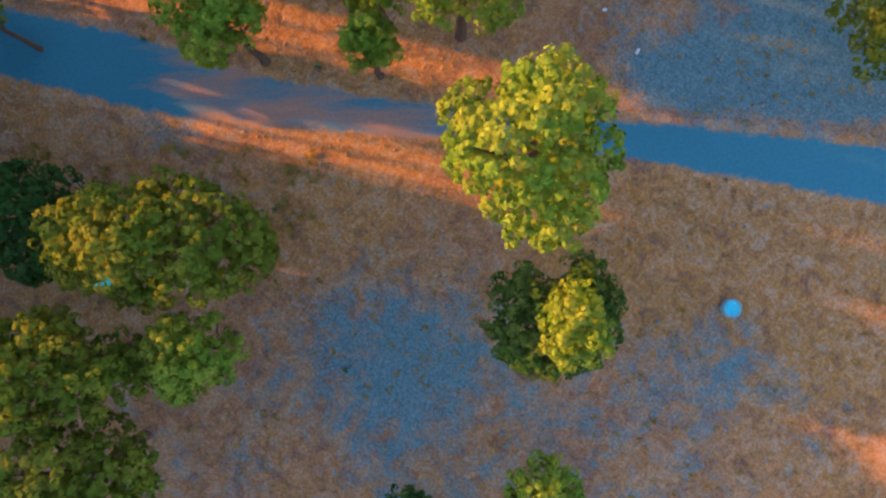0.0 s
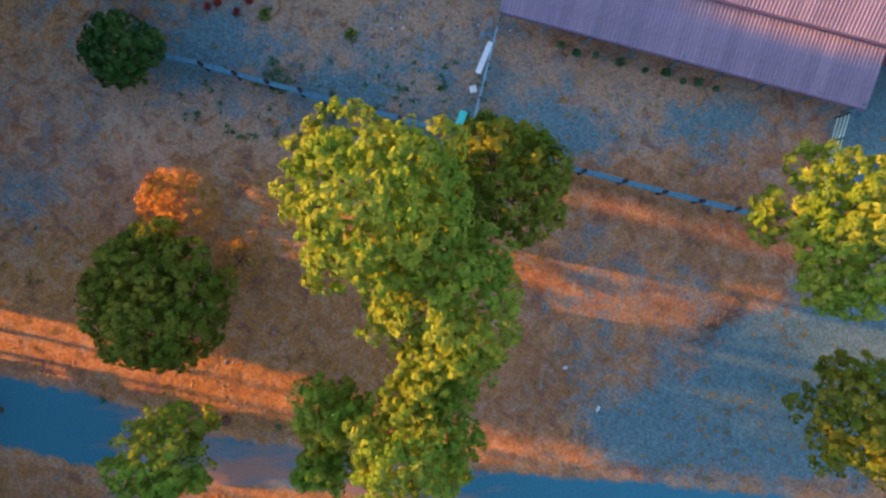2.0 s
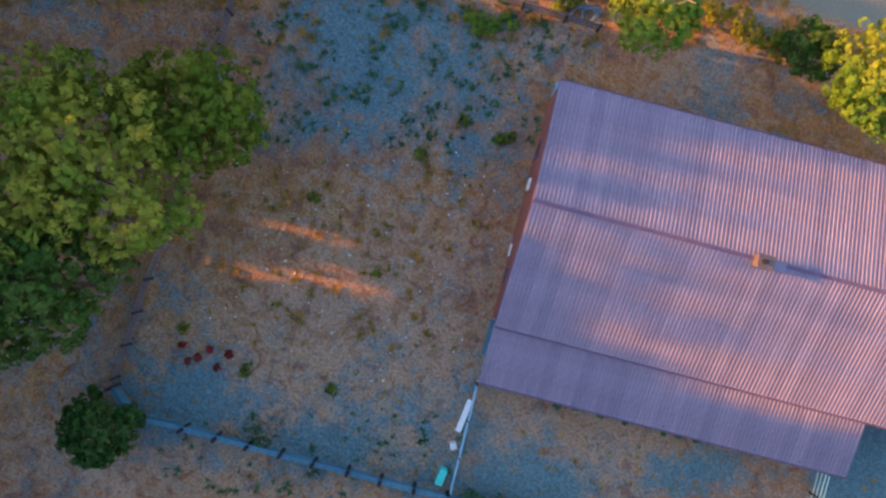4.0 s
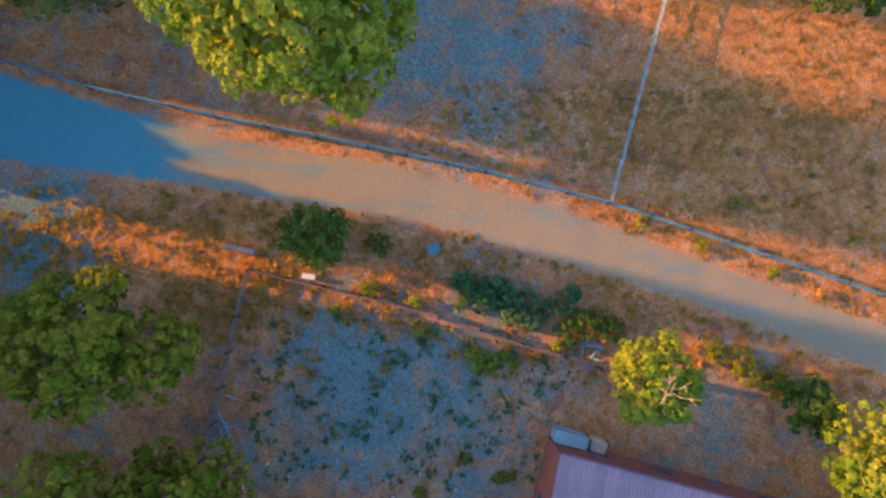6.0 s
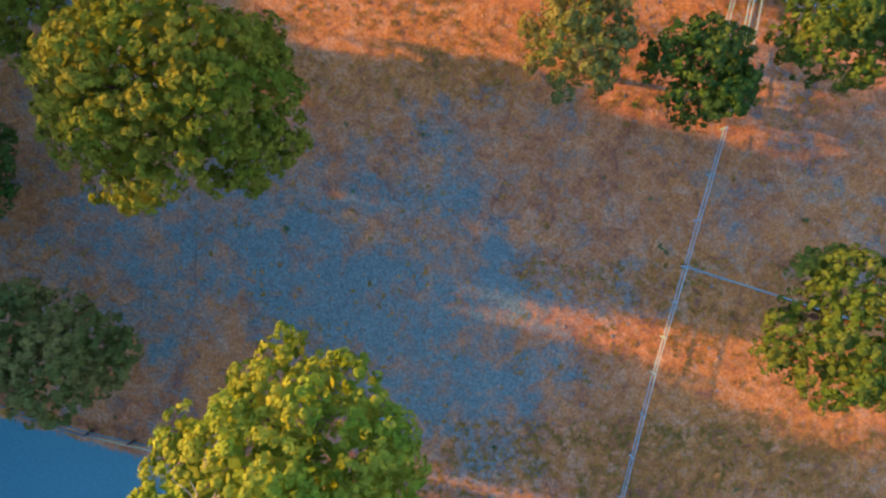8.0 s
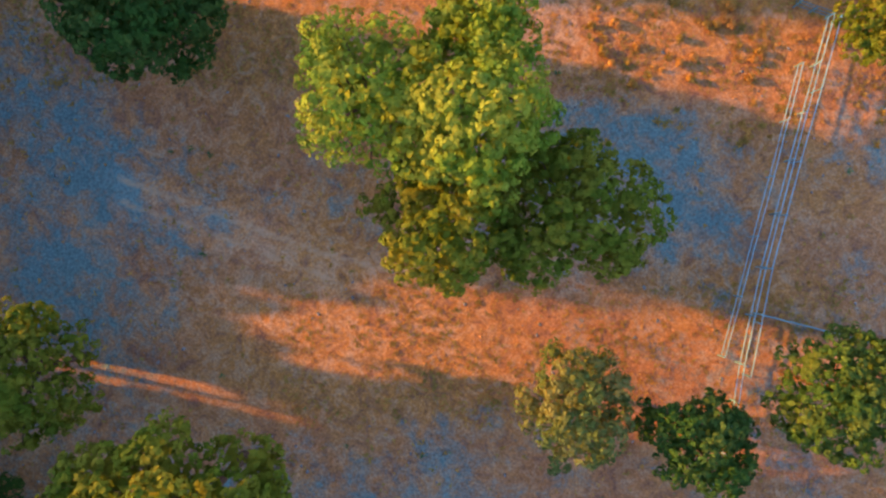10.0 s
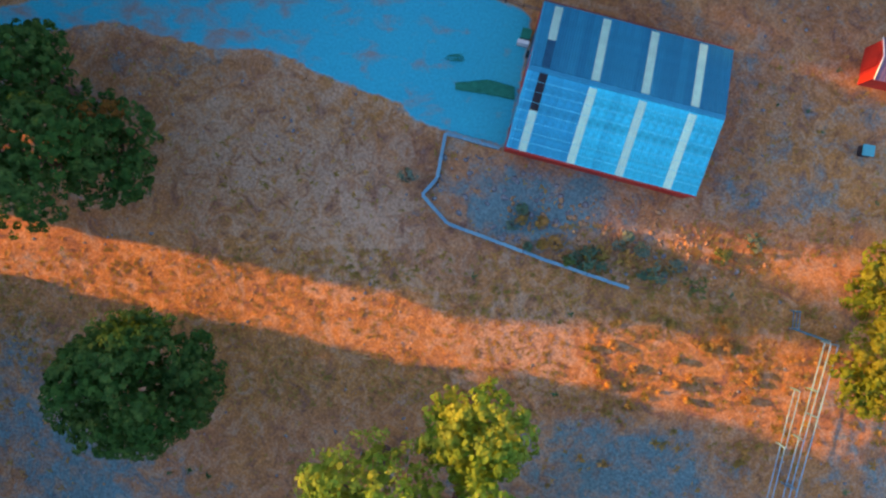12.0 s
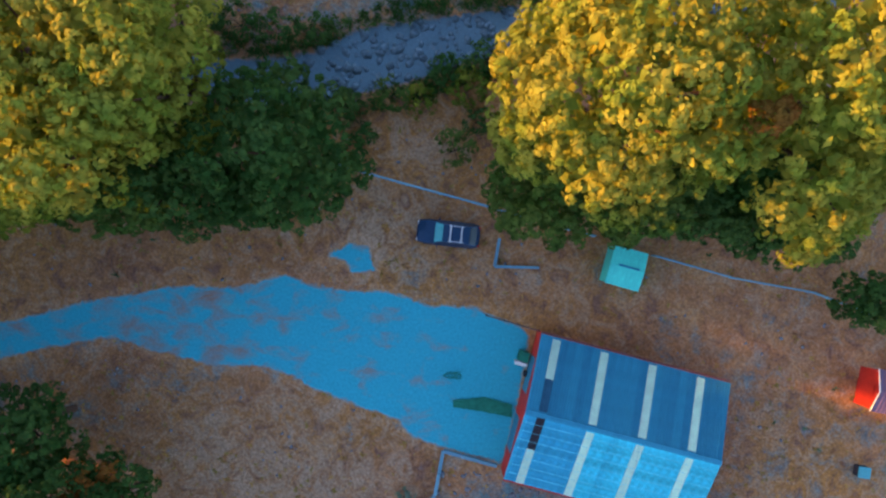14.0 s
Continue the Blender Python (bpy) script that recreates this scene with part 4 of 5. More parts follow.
TREES_BY_THE_CREEK = [
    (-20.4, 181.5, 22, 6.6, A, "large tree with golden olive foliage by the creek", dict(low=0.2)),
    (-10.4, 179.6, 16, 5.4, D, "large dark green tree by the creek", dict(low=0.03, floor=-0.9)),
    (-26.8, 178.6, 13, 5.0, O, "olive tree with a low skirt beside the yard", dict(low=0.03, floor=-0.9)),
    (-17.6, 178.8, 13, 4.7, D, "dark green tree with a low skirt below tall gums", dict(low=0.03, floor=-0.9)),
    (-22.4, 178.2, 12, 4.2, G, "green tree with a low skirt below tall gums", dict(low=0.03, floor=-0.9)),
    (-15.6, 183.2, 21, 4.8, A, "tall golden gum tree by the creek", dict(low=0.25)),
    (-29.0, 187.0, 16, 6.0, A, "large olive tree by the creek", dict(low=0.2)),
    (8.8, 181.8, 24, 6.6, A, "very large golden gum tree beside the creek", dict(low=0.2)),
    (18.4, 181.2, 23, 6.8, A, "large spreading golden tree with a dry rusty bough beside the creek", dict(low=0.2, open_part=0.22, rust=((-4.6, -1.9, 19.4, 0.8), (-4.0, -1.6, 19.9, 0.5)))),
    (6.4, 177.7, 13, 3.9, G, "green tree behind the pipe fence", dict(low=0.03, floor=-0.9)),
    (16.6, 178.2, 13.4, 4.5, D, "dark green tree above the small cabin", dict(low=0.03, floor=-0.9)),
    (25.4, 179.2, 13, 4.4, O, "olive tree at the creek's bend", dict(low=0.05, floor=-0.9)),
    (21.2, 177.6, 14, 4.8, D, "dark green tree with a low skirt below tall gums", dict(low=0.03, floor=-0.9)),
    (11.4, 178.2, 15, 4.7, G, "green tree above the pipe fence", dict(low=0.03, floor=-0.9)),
    (31.0, 187.0, 15, 6.0, A, "olive tree on the creek bank", dict(low=0.2)),
    (17.5, 191.5, 15, 5.2, A, "golden gum tree across the creek", dict(low=0.2)),
    (30.0, 170.3, 5, 2.5, D, "small dark tree by the pipe fence", dict(low=0.1)),
]
for i, (x, y, h, r, mat, label, opt) in enumerate(TREES_BY_THE_SOUTH_ROAD + TREES_BY_THE_GARDEN + TREES_BY_THE_HOUSE + TREES_ON_THE_PADDOCK + TREES_BY_THE_YARD + TREES_BY_THE_CREEK):
    tree("tree", x, y, h, r, mat, label, seed=100 + i, **opt)
tree("tree", -1.2, 21.6, 14.5, 2.9, Y, "slender gum tree between taller gum trees", low=0.3, seed=190)

# unseen tall narrow trees added west of the flight to shade it; the low sun comes over the belt's low stretches and
# through its gaps
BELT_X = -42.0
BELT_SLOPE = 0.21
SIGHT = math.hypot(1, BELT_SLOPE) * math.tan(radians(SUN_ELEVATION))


def shade_tree(k, h, low, count, size):
    """A narrow tree for the added shade belt: a tall crown above a clear stem, or leafy from the ground."""
    rng = np.random.default_rng(900 + k)
    e = thing("shelter_tree", -75, -80 - 12 * k, 0, "tall narrow green tree added out of view to cast shade" if count > 245 else "tall sparse tree added out of view to cast broken shade", "tree", "shelter belt")
    zc, rz = h * (1 + low) / 2, h * (1 - low) / 2
    d = unit(rng.normal(0, 1, (count, 3)))
    p = d * rng.uniform(0, 1, (count, 1)) ** 0.45
    p[:, 2] = np.sign(p[:, 2]) * np.abs(p[:, 2]) ** 0.85
    if low < 0:
        foot = p[:, 2] < 0.1
        p[foot, :2] = unit(rng.normal(0, 1, (foot.sum(), 2))) * rng.uniform(0, 0.95, (foot.sum(), 1)) ** 0.5
        p[foot, 2] = rng.uniform(-0.86, 0.1, foot.sum())
    leaves("crown", p * np.array([1.75, 1.75, rz]) + np.array([0, 0, zc]), d + np.array([0, 0, 0.2]), size, rng, M_LEAF_GREEN, e)
    bm = bmesh.new()
    tube(bm, [(0, 0, -0.3), (0.1, 0.05, h * 0.4), (0, 0, h * 0.9)], [0.24, 0.17, 0.03], 7)
    part("trunk", bm, M_BARK, e)
    return e


SHADE_BELT = [(0.0, shade_tree(0, 20.0, -0.16, 760, 0.56)), (0.0, shade_tree(1, 20.0, -0.16, 240, 0.5)), (0.33, shade_tree(2, 20.0, 0.33, 460, 0.5)), (0.33, shade_tree(3, 20.0, 0.33, 110, 0.45)),
        (0.54, shade_tree(4, 20.0, 0.54, 350, 0.5)), (0.54, shade_tree(5, 20.0, 0.54, 80, 0.45))]
# stretches of the belt, set to shape the sun bands: from, to, height of the leafy parts as (foot, top, sparse)
SHADE_BY_THE_SOUTH_ROAD = [
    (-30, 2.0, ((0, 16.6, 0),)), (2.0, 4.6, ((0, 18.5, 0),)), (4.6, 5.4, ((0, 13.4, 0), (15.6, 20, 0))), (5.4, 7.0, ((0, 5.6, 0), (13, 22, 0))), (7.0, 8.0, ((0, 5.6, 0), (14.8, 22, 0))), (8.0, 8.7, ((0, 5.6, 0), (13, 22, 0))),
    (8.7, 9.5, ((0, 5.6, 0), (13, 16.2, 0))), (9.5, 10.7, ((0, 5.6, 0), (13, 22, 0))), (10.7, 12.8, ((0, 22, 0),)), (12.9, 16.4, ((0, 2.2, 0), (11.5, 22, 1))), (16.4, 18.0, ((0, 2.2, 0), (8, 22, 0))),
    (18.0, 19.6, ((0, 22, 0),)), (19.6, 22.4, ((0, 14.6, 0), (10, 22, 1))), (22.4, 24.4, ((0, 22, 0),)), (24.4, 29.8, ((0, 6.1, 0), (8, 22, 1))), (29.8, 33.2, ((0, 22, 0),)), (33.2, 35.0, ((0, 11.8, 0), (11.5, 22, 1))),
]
SHADE_BY_THE_PADDOCK = [
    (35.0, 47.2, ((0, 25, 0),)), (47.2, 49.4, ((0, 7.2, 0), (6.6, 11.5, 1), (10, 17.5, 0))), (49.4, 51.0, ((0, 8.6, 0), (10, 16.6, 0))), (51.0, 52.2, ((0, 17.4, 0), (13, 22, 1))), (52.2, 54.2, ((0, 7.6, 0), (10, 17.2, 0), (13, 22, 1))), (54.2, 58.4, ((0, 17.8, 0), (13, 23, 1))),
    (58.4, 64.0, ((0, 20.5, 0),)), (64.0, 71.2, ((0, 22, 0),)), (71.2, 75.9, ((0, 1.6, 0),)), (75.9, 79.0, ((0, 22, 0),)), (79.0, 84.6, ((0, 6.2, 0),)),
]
SHADE_BY_THE_SLABS = [
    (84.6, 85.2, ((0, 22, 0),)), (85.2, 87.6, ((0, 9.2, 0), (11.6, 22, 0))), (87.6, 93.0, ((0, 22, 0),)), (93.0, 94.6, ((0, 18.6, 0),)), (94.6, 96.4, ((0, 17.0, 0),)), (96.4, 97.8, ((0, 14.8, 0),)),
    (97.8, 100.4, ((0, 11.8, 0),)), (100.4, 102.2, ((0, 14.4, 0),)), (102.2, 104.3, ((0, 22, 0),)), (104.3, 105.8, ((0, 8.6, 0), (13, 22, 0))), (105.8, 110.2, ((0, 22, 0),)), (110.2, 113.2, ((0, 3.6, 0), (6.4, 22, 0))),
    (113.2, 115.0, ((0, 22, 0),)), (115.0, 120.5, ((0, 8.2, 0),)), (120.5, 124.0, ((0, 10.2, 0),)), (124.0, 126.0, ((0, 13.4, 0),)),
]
SHADE_BY_THE_YARD = [
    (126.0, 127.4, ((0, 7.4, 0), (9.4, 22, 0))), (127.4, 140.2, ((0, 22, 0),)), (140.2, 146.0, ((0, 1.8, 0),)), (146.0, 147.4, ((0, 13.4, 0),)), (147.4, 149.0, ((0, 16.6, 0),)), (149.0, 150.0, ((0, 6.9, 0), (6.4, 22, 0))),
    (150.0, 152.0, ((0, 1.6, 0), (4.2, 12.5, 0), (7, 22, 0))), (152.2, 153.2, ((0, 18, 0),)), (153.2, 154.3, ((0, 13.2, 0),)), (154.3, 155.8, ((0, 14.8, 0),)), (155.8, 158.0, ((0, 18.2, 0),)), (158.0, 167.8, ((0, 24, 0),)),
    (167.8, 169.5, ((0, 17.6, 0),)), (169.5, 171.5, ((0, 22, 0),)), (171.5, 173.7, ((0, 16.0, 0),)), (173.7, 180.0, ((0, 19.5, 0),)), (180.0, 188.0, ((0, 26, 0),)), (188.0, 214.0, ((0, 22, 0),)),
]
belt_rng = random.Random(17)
for u0, u1, layers in SHADE_BY_THE_SOUTH_ROAD + SHADE_BY_THE_PADDOCK + SHADE_BY_THE_SLABS + SHADE_BY_THE_YARD:
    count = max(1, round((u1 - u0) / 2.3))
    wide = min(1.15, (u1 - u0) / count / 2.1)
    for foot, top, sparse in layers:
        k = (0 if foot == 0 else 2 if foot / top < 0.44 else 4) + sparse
        low = SHADE_BELT[k][0]
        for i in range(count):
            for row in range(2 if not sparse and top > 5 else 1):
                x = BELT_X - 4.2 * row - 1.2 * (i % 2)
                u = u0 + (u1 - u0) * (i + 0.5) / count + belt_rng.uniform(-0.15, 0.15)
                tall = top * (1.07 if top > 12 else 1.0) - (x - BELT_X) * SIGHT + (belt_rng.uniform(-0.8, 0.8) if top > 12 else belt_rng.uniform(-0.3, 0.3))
                copy_thing(SHADE_BELT[k][1], pose(x, u - BELT_SLOPE * x, -0.3, 0, 0, belt_rng.uniform(0, 360)) @ Matrix.Diagonal((wide, wide, tall / 20.0, 1)))


# ---- things by the shed ----
def wheel(parent, x, y, r=0.36):
    bm = bmesh.new()
    tube(bm, [(x, y - 0.11, r), (x, y - 0.09, r), (x, y + 0.09, r), (x, y + 0.11, r)], [r * 0.85, r, r, r * 0.85], 20)
    w = part("wheel", bm, M_BLACK, parent)
    bm = bmesh.new()
    tube(bm, [(x, y - 0.118, r), (x, y + 0.118, r)], [r * 0.55, r * 0.55], 14)
    part("rim", bm, M_PIPE, w)


def loft(bm, sections):
    """Closed rings of equal count joined in order, with end caps."""
    rings = [[bm.verts.new(p) for p in s] for s in sections]
    k = len(rings[0])
    for a, b in zip(rings, rings[1:]):
        for i in range(k):
            bm.faces.new((a[i], a[(i + 1) % k], b[(i + 1) % k], b[i]))
    bm.faces.new(rings[0][::-1])
    bm.faces.new(rings[-1])
    bmesh.ops.recalc_face_normals(bm, faces=bm.faces[:])


def build_car():
    e = thing("car", 0.15, 174.7, -6, "dark blue-grey estate car with pale roof bars on straw", "car")
    bm = bmesh.new()
    secs = []
    for x, half, z0, z1 in ((-2.32, 0.62, 0.42, 0.66), (-2.2, 0.80, 0.30, 0.78), (-1.7, 0.90, 0.24, 0.92), (-0.95, 0.92, 0.22, 1.02), (0.6, 0.93, 0.22, 1.04), (1.7, 0.91, 0.24, 1.04),
                            (2.15, 0.84, 0.30, 0.98), (2.3, 0.70, 0.40, 0.80)):
        secs.append([(x, -half, z0), (x, half, z0), (x, half, (z0 + z1) / 2 + 0.1), (x, half * 0.9, z1), (x, 0, z1 + 0.04), (x, -half * 0.9, z1), (x, -half, (z0 + z1) / 2 + 0.1)])
    loft(bm, secs)
    part("body", bm, M_CAR, e)
    bm = bmesh.new()
    secs = []
    for x, half, z in ((-1.0, 0.80, 1.03), (-0.35, 0.66, 1.50), (0.4, 0.67, 1.56), (1.5, 0.65, 1.50), (2.05, 0.74, 1.06)):
        secs.append([(x, -0.82 if z > 1.2 else -half, 1.0), (x, 0.82 if z > 1.2 else half, 1.0), (x, half, z), (x, 0, z + 0.03), (x, -half, z)])
    loft(bm, secs)
    part("roof", bm, M_CAR, e)
    bm = bmesh.new()
    a = [bm.verts.new(p) for p in ((-0.95, -0.70, 1.09), (-0.95, 0.70, 1.09), (-0.40, 0.60, 1.50), (-0.40, -0.60, 1.50))]
    bm.faces.new(a)
    r = bmesh.ops.extrude_face_region(bm, geom=bm.faces[:])
    bmesh.ops.translate(bm, vec=(-0.03, 0, 0.03), verts=[v for v in r["geom"] if isinstance(v, bmesh.types.BMVert)])
    # blue-green paint stands for the sky reflected in dark glass
    part("windscreen", bm, M_BIN, e, "windscreen with its blue-green reflection put into the colour")
    bm = bmesh.new()
    a = [bm.verts.new(p) for p in ((1.56, -0.60, 1.49), (1.56, 0.60, 1.49), (2.03, 0.68, 1.12), (2.03, -0.68, 1.12))]
    bm.faces.new(a)
    r = bmesh.ops.extrude_face_region(bm, geom=bm.faces[:])
    bmesh.ops.translate(bm, vec=(0.03, 0, 0.03), verts=[v for v in r["geom"] if isinstance(v, bmesh.types.BMVert)])
    part("rear_window", bm, M_GLASS, e)
    for s in (-1, 1):
        bm = bmesh.new()
        tube(bm, [(0.0, s * 0.56, 1.62), (1.15, s * 0.56, 1.62)], [0.022, 0.022], 6)
        part("roof_rail", bm, M_WHITE, e, "pale roof rail")
        bm = bmesh.new()
        box(bm, (-2.22, s * 0.6, 0.68), (0.14, 0.3, 0.14), 0, 0.03)
        part("headlight", bm, M_WHITE, e)
        bm = bmesh.new()
        box(bm, (-0.75, s * 1.0, 1.05), (0.14, 0.2, 0.14), 0, 0.03)
        part("mirror", bm, M_CAR, e)
        bm = bmesh.new()
        box(bm, (2.24, s * 0.66, 0.86), (0.1, 0.2, 0.22), 0, 0.02)
        part("tail_light", bm, M_RED, e)
        for x in (-1.42, 1.42):
            wheel(e, x, s * 0.82)
    for x in (0.15, 0.95):
        bm = bmesh.new()
        box(bm, (x, 0, 1.65), (0.08, 1.25, 0.05), 0, 0.012)
        part("roof_bar", bm, M_WHITE, e, "pale roof bar")


def build_cabin():
    e = thing("cabin", 12.85, 172.3, -15, "small pale turquoise cabin with a shallow roof below trees", "cabin")
    for name, bm in zip(("gable_wall", "gable_wall", "wall", "wall"), gabled_walls(-1.15, 1.15, -1.3, 1.3, 2.0, 2.2, 0.08)):
        part(name, bm, M_CYAN, e)
    for y0, z0, z1 in ((-1.4, 2.04, 2.28), (0.0, 2.28, 2.04)):
        for i in range(4):
            o = part("roof_sheet", roof_sheet(1.4, z0, z1, 0.62, 2, 0.02), M_CYAN, e)
            o.matrix_basis = pose(-1.24 + i * 0.62, y0, 0)
    bm = bmesh.new()
    box(bm, (0.1, 0.1, 2.32), (1.5, 0.14, 0.06), 0, 0.01)
    part("roof_vent", bm, M_STEEL, e, "dark ridge vent")
    bm = bmesh.new()
    box(bm, (-0.3, -1.33, 1.0), (0.8, 0.05, 1.95), 0, 0.01)
    part("door", bm, M_POST, e, "dark grey door")


def build_small_shed():
    e = thing("garden_shed", 30.3, 162.3, -12, "small shed with red walls and a maroon roof", "shed")
    for name, bm in zip(("gable_wall", "gable_wall", "wall", "wall"), gabled_walls(0.1, 4.4, 0.1, 2.9, 1.9, 2.45, 0.08)):
        part(name, bm, M_RED, e)
    for y0, z0, z1 in ((-0.05, 1.92, 2.5), (1.5, 2.5, 1.92)):
        for i in range(5):
            o = part("roof_sheet", roof_sheet(1.55, z0, z1, 0.9, 3, 0.03), M_GUTTER, e)
            o.matrix_basis = pose(0.06 + i * 0.9, y0, 0)
    for y0, y1 in ((-0.05, 1.5), (3.05, 1.5)):
        bm = bmesh.new()
        tube(bm, [(0.02, y0, 1.95), (0.02, y1, 2.53)], [0.05, 0.05], 4)
        part("barge_board", bm, M_WHITE, e, "white barge board")
    bm = bmesh.new()
    box(bm, (0.03, 1.5, 0.95), (0.05, 0.85, 1.85), 0, 0.01)
    part("door", bm, M_RED, e)


def build_bin():
    e = thing("storage_box", 30.8, 157.4, -8, "squat blue-green plastic storage box on bare soil", "box")
    bm = bmesh.new()
    box(bm, (0, 0, 0.33), (0.84, 0.76, 0.7), 0, 0.05)
    part("body", bm, M_POST, e, "dark body")
    bm = bmesh.new()
    box(bm, (0, 0, 0.71), (0.92, 0.84, 0.08), 0, 0.03)
    part("lid", bm, M_BIN, e)


def build_tarp():
    """A green cloth that lies folded on the sealed yard and drops at one end."""
    pts = [(0.6, 162.35), (3.0, 162.6), (5.1, 162.05), (4.9, 161.1), (2.9, 161.5), (0.6, 161.85)]
    bm = bmesh.new()
    grid = []
    for i in range(25):
        t = i / 24
        x = 0.6 + 4.4 * t
        top = 162.35 + (0.25 * t / 0.55 if t < 0.55 else 0.25 - 0.55 * (t - 0.55) / 0.45)
        low = 161.85 + (-0.35 * t / 0.52 if t < 0.52 else -0.35 - 0.4 * (t - 0.52) / 0.48)
        grid.append([bm.verts.new((x, low + (top - low) * j / 6 + 0.04 * noise.noise((x * 2, j, 1)), 0.10 + 0.05 * noise.noise((x * 2.5, j * 0.7, 4)))) for j in range(7)])
    for a, b in zip(grid, grid[1:]):
        for j in range(6):
            bm.faces.new((a[j], b[j], b[j + 1], a[j + 1]))
    r = bmesh.ops.extrude_face_region(bm, geom=bm.faces[:])
    bmesh.ops.translate(bm, vec=(0, 0, -0.05), verts=[v for v in r["geom"] if isinstance(v, bmesh.types.BMVert)])
    bmesh.ops.recalc_face_normals(bm, faces=bm.faces[:])
    tagged(part("tarpaulin", bm, M_GREEN), "dark green cloth spread over the sealed yard", "tarpaulin")


def build_hose():
    bm = bmesh.new()
    pts = []
    for i in range(70):
        a = i * 0.42
        pts.append((0.5 + (0.35 + 0.12 * math.sin(i * 0.9)) * math.cos(a) + 0.012 * i - 0.3, 164.2 + (0.22 + 0.05 * math.cos(i)) * math.sin(a), 0.08 + 0.0012 * i))
    tube(bm, pts, [0.022] * len(pts), 5)
    tagged(part("hose_coil", bm, M_GREEN), "loose coil of dark garden hose on the yard", "hose")


def crate(name, x, y, z, size, turn, mat, label, category, lid=True):
    e = thing(name, x, y, turn, label, category, z=z)
    bm = bmesh.new()
    box(bm, (0, 0, size[2] / 2), size, 0, 0.03)
    part("body", bm, mat, e)
    if lid:
        bm = bmesh.new()
        box(bm, (0, 0, size[2] + 0.02), (size[0] * 1.04, size[1] * 1.04, 0.06), 0, 0.015)
        part("lid", bm, mat, e)
    return e


def build_raised_bed():
    pts = [(3.95, 174.4), (3.6, 172.3), (6.9, 172.25)]
    e = thing("raised_bed", 3.6, 172.3, 0, "low grey sleeper frame of a garden bed", "garden bed")
    for (ax, ay), (bx, by) in zip(pts, pts[1:]):
        bm = bmesh.new()
        box(bm, ((ax + bx) / 2 - 3.6, (ay + by) / 2 - 172.3, 0.15), (math.hypot(bx - ax, by - ay), 0.2, 0.4), math.degrees(math.atan2(by - ay, bx - ax)), 0.02)
        part("sleeper", bm, M_PIPE, e)


build_car()
build_cabin()
build_small_shed()
build_bin()
build_tarp()
build_hose()
build_raised_bed()
crate("bin", 5.75, 165.75, 0.0, (0.7, 0.7, 0.9), -14, M_GREEN, "dark green bin against the red shed wall", "bin")
crate("crate", 5.55, 165.2, 0.0, (0.85, 0.26, 0.75), -14, M_WHITE, "white crate against the red shed wall", "crate")
crate("crate", 6.0, 164.4, 0.0, (0.4, 0.4, 0.5), -14, M_BLACK, "dark crate beside the shed door", "crate")


# ---- things round the house ----
def build_heap(name, x, y, r, h, mat, label, category, seed):
    bm = bmesh.new()
    made = bmesh.ops.create_icosphere(bm, subdivisions=5, radius=1.0)
    for v in made["verts"]:
        p = v.co.copy()
        k = 1 + 0.22 * noise.noise(p * 1.7 + Vector((seed, 0, 0))) + 0.14 * noise.noise(p * 5 + Vector((0, seed, 0))) + 0.08 * noise.noise(p * 14)
        flat = max(p.z, -0.15)
        v.co = Vector((p.x * r * k, p.y * r * k, (flat ** 2 if flat > 0 else flat) * h * k))
    ob = tagged(part(name, bm, mat), label, category)
    ob.location = (x, y, 0)
    return ob


def build_pile(name, x, y, length, width, turn, mat, label, count, seed, thick=0.05, long_s=1.3):
    """A heap of loose sticks."""
    rng = random.Random(seed)
    e = thing(name, x, y, turn, label, "brush pile")
    for i in range(count):
        cx, cy = rng.gauss(0, length * 0.28), rng.gauss(0, width * 0.3)
        a = rng.uniform(0, math.pi)
        s = long_s * rng.uniform(0.4, 1.1) / 2
        z = 0.06 + rng.uniform(0, 0.45) * math.exp(-(cx / length * 2) ** 2)
        bm = bmesh.new()
        tube(bm, [(cx - s * math.cos(a), cy - s * math.sin(a), 0.02), (cx, cy, z + 0.05), (cx + s * math.cos(a), cy + s * math.sin(a), z)],
             [thick, thick * 0.9, thick * 0.4], 5)
        part("stick", bm, mat, e)
    return e


def build_trough():
    e = thing("water_trough", 17.1, -1.4, 0, "round pale blue water trough on stony ground", "trough")
    bm = bmesh.new()
    n = 28
    prof = [(0.62, -0.1), (0.67, 0.55), (0.60, 0.58), (0.55, 0.50), (0.53, 0.1)]
    rings = [[bm.verts.new((r * math.cos(k * math.tau / n), r * math.sin(k * math.tau / n), z)) for k in range(n)] for r, z in prof]
    for a, b in zip(rings, rings[1:]):
        for k in range(n):
            bm.faces.new((a[k], a[(k + 1) % n], b[(k + 1) % n], b[k]))
    part("rim", bm, M_PIPE, e)
    bm = bmesh.new()
    bmesh.ops.create_circle(bm, cap_ends=True, radius=0.55, segments=n, matrix=pose(0, 0, 0.44))
    part("water", bm, M_STEEL_SKYGLOW, e)


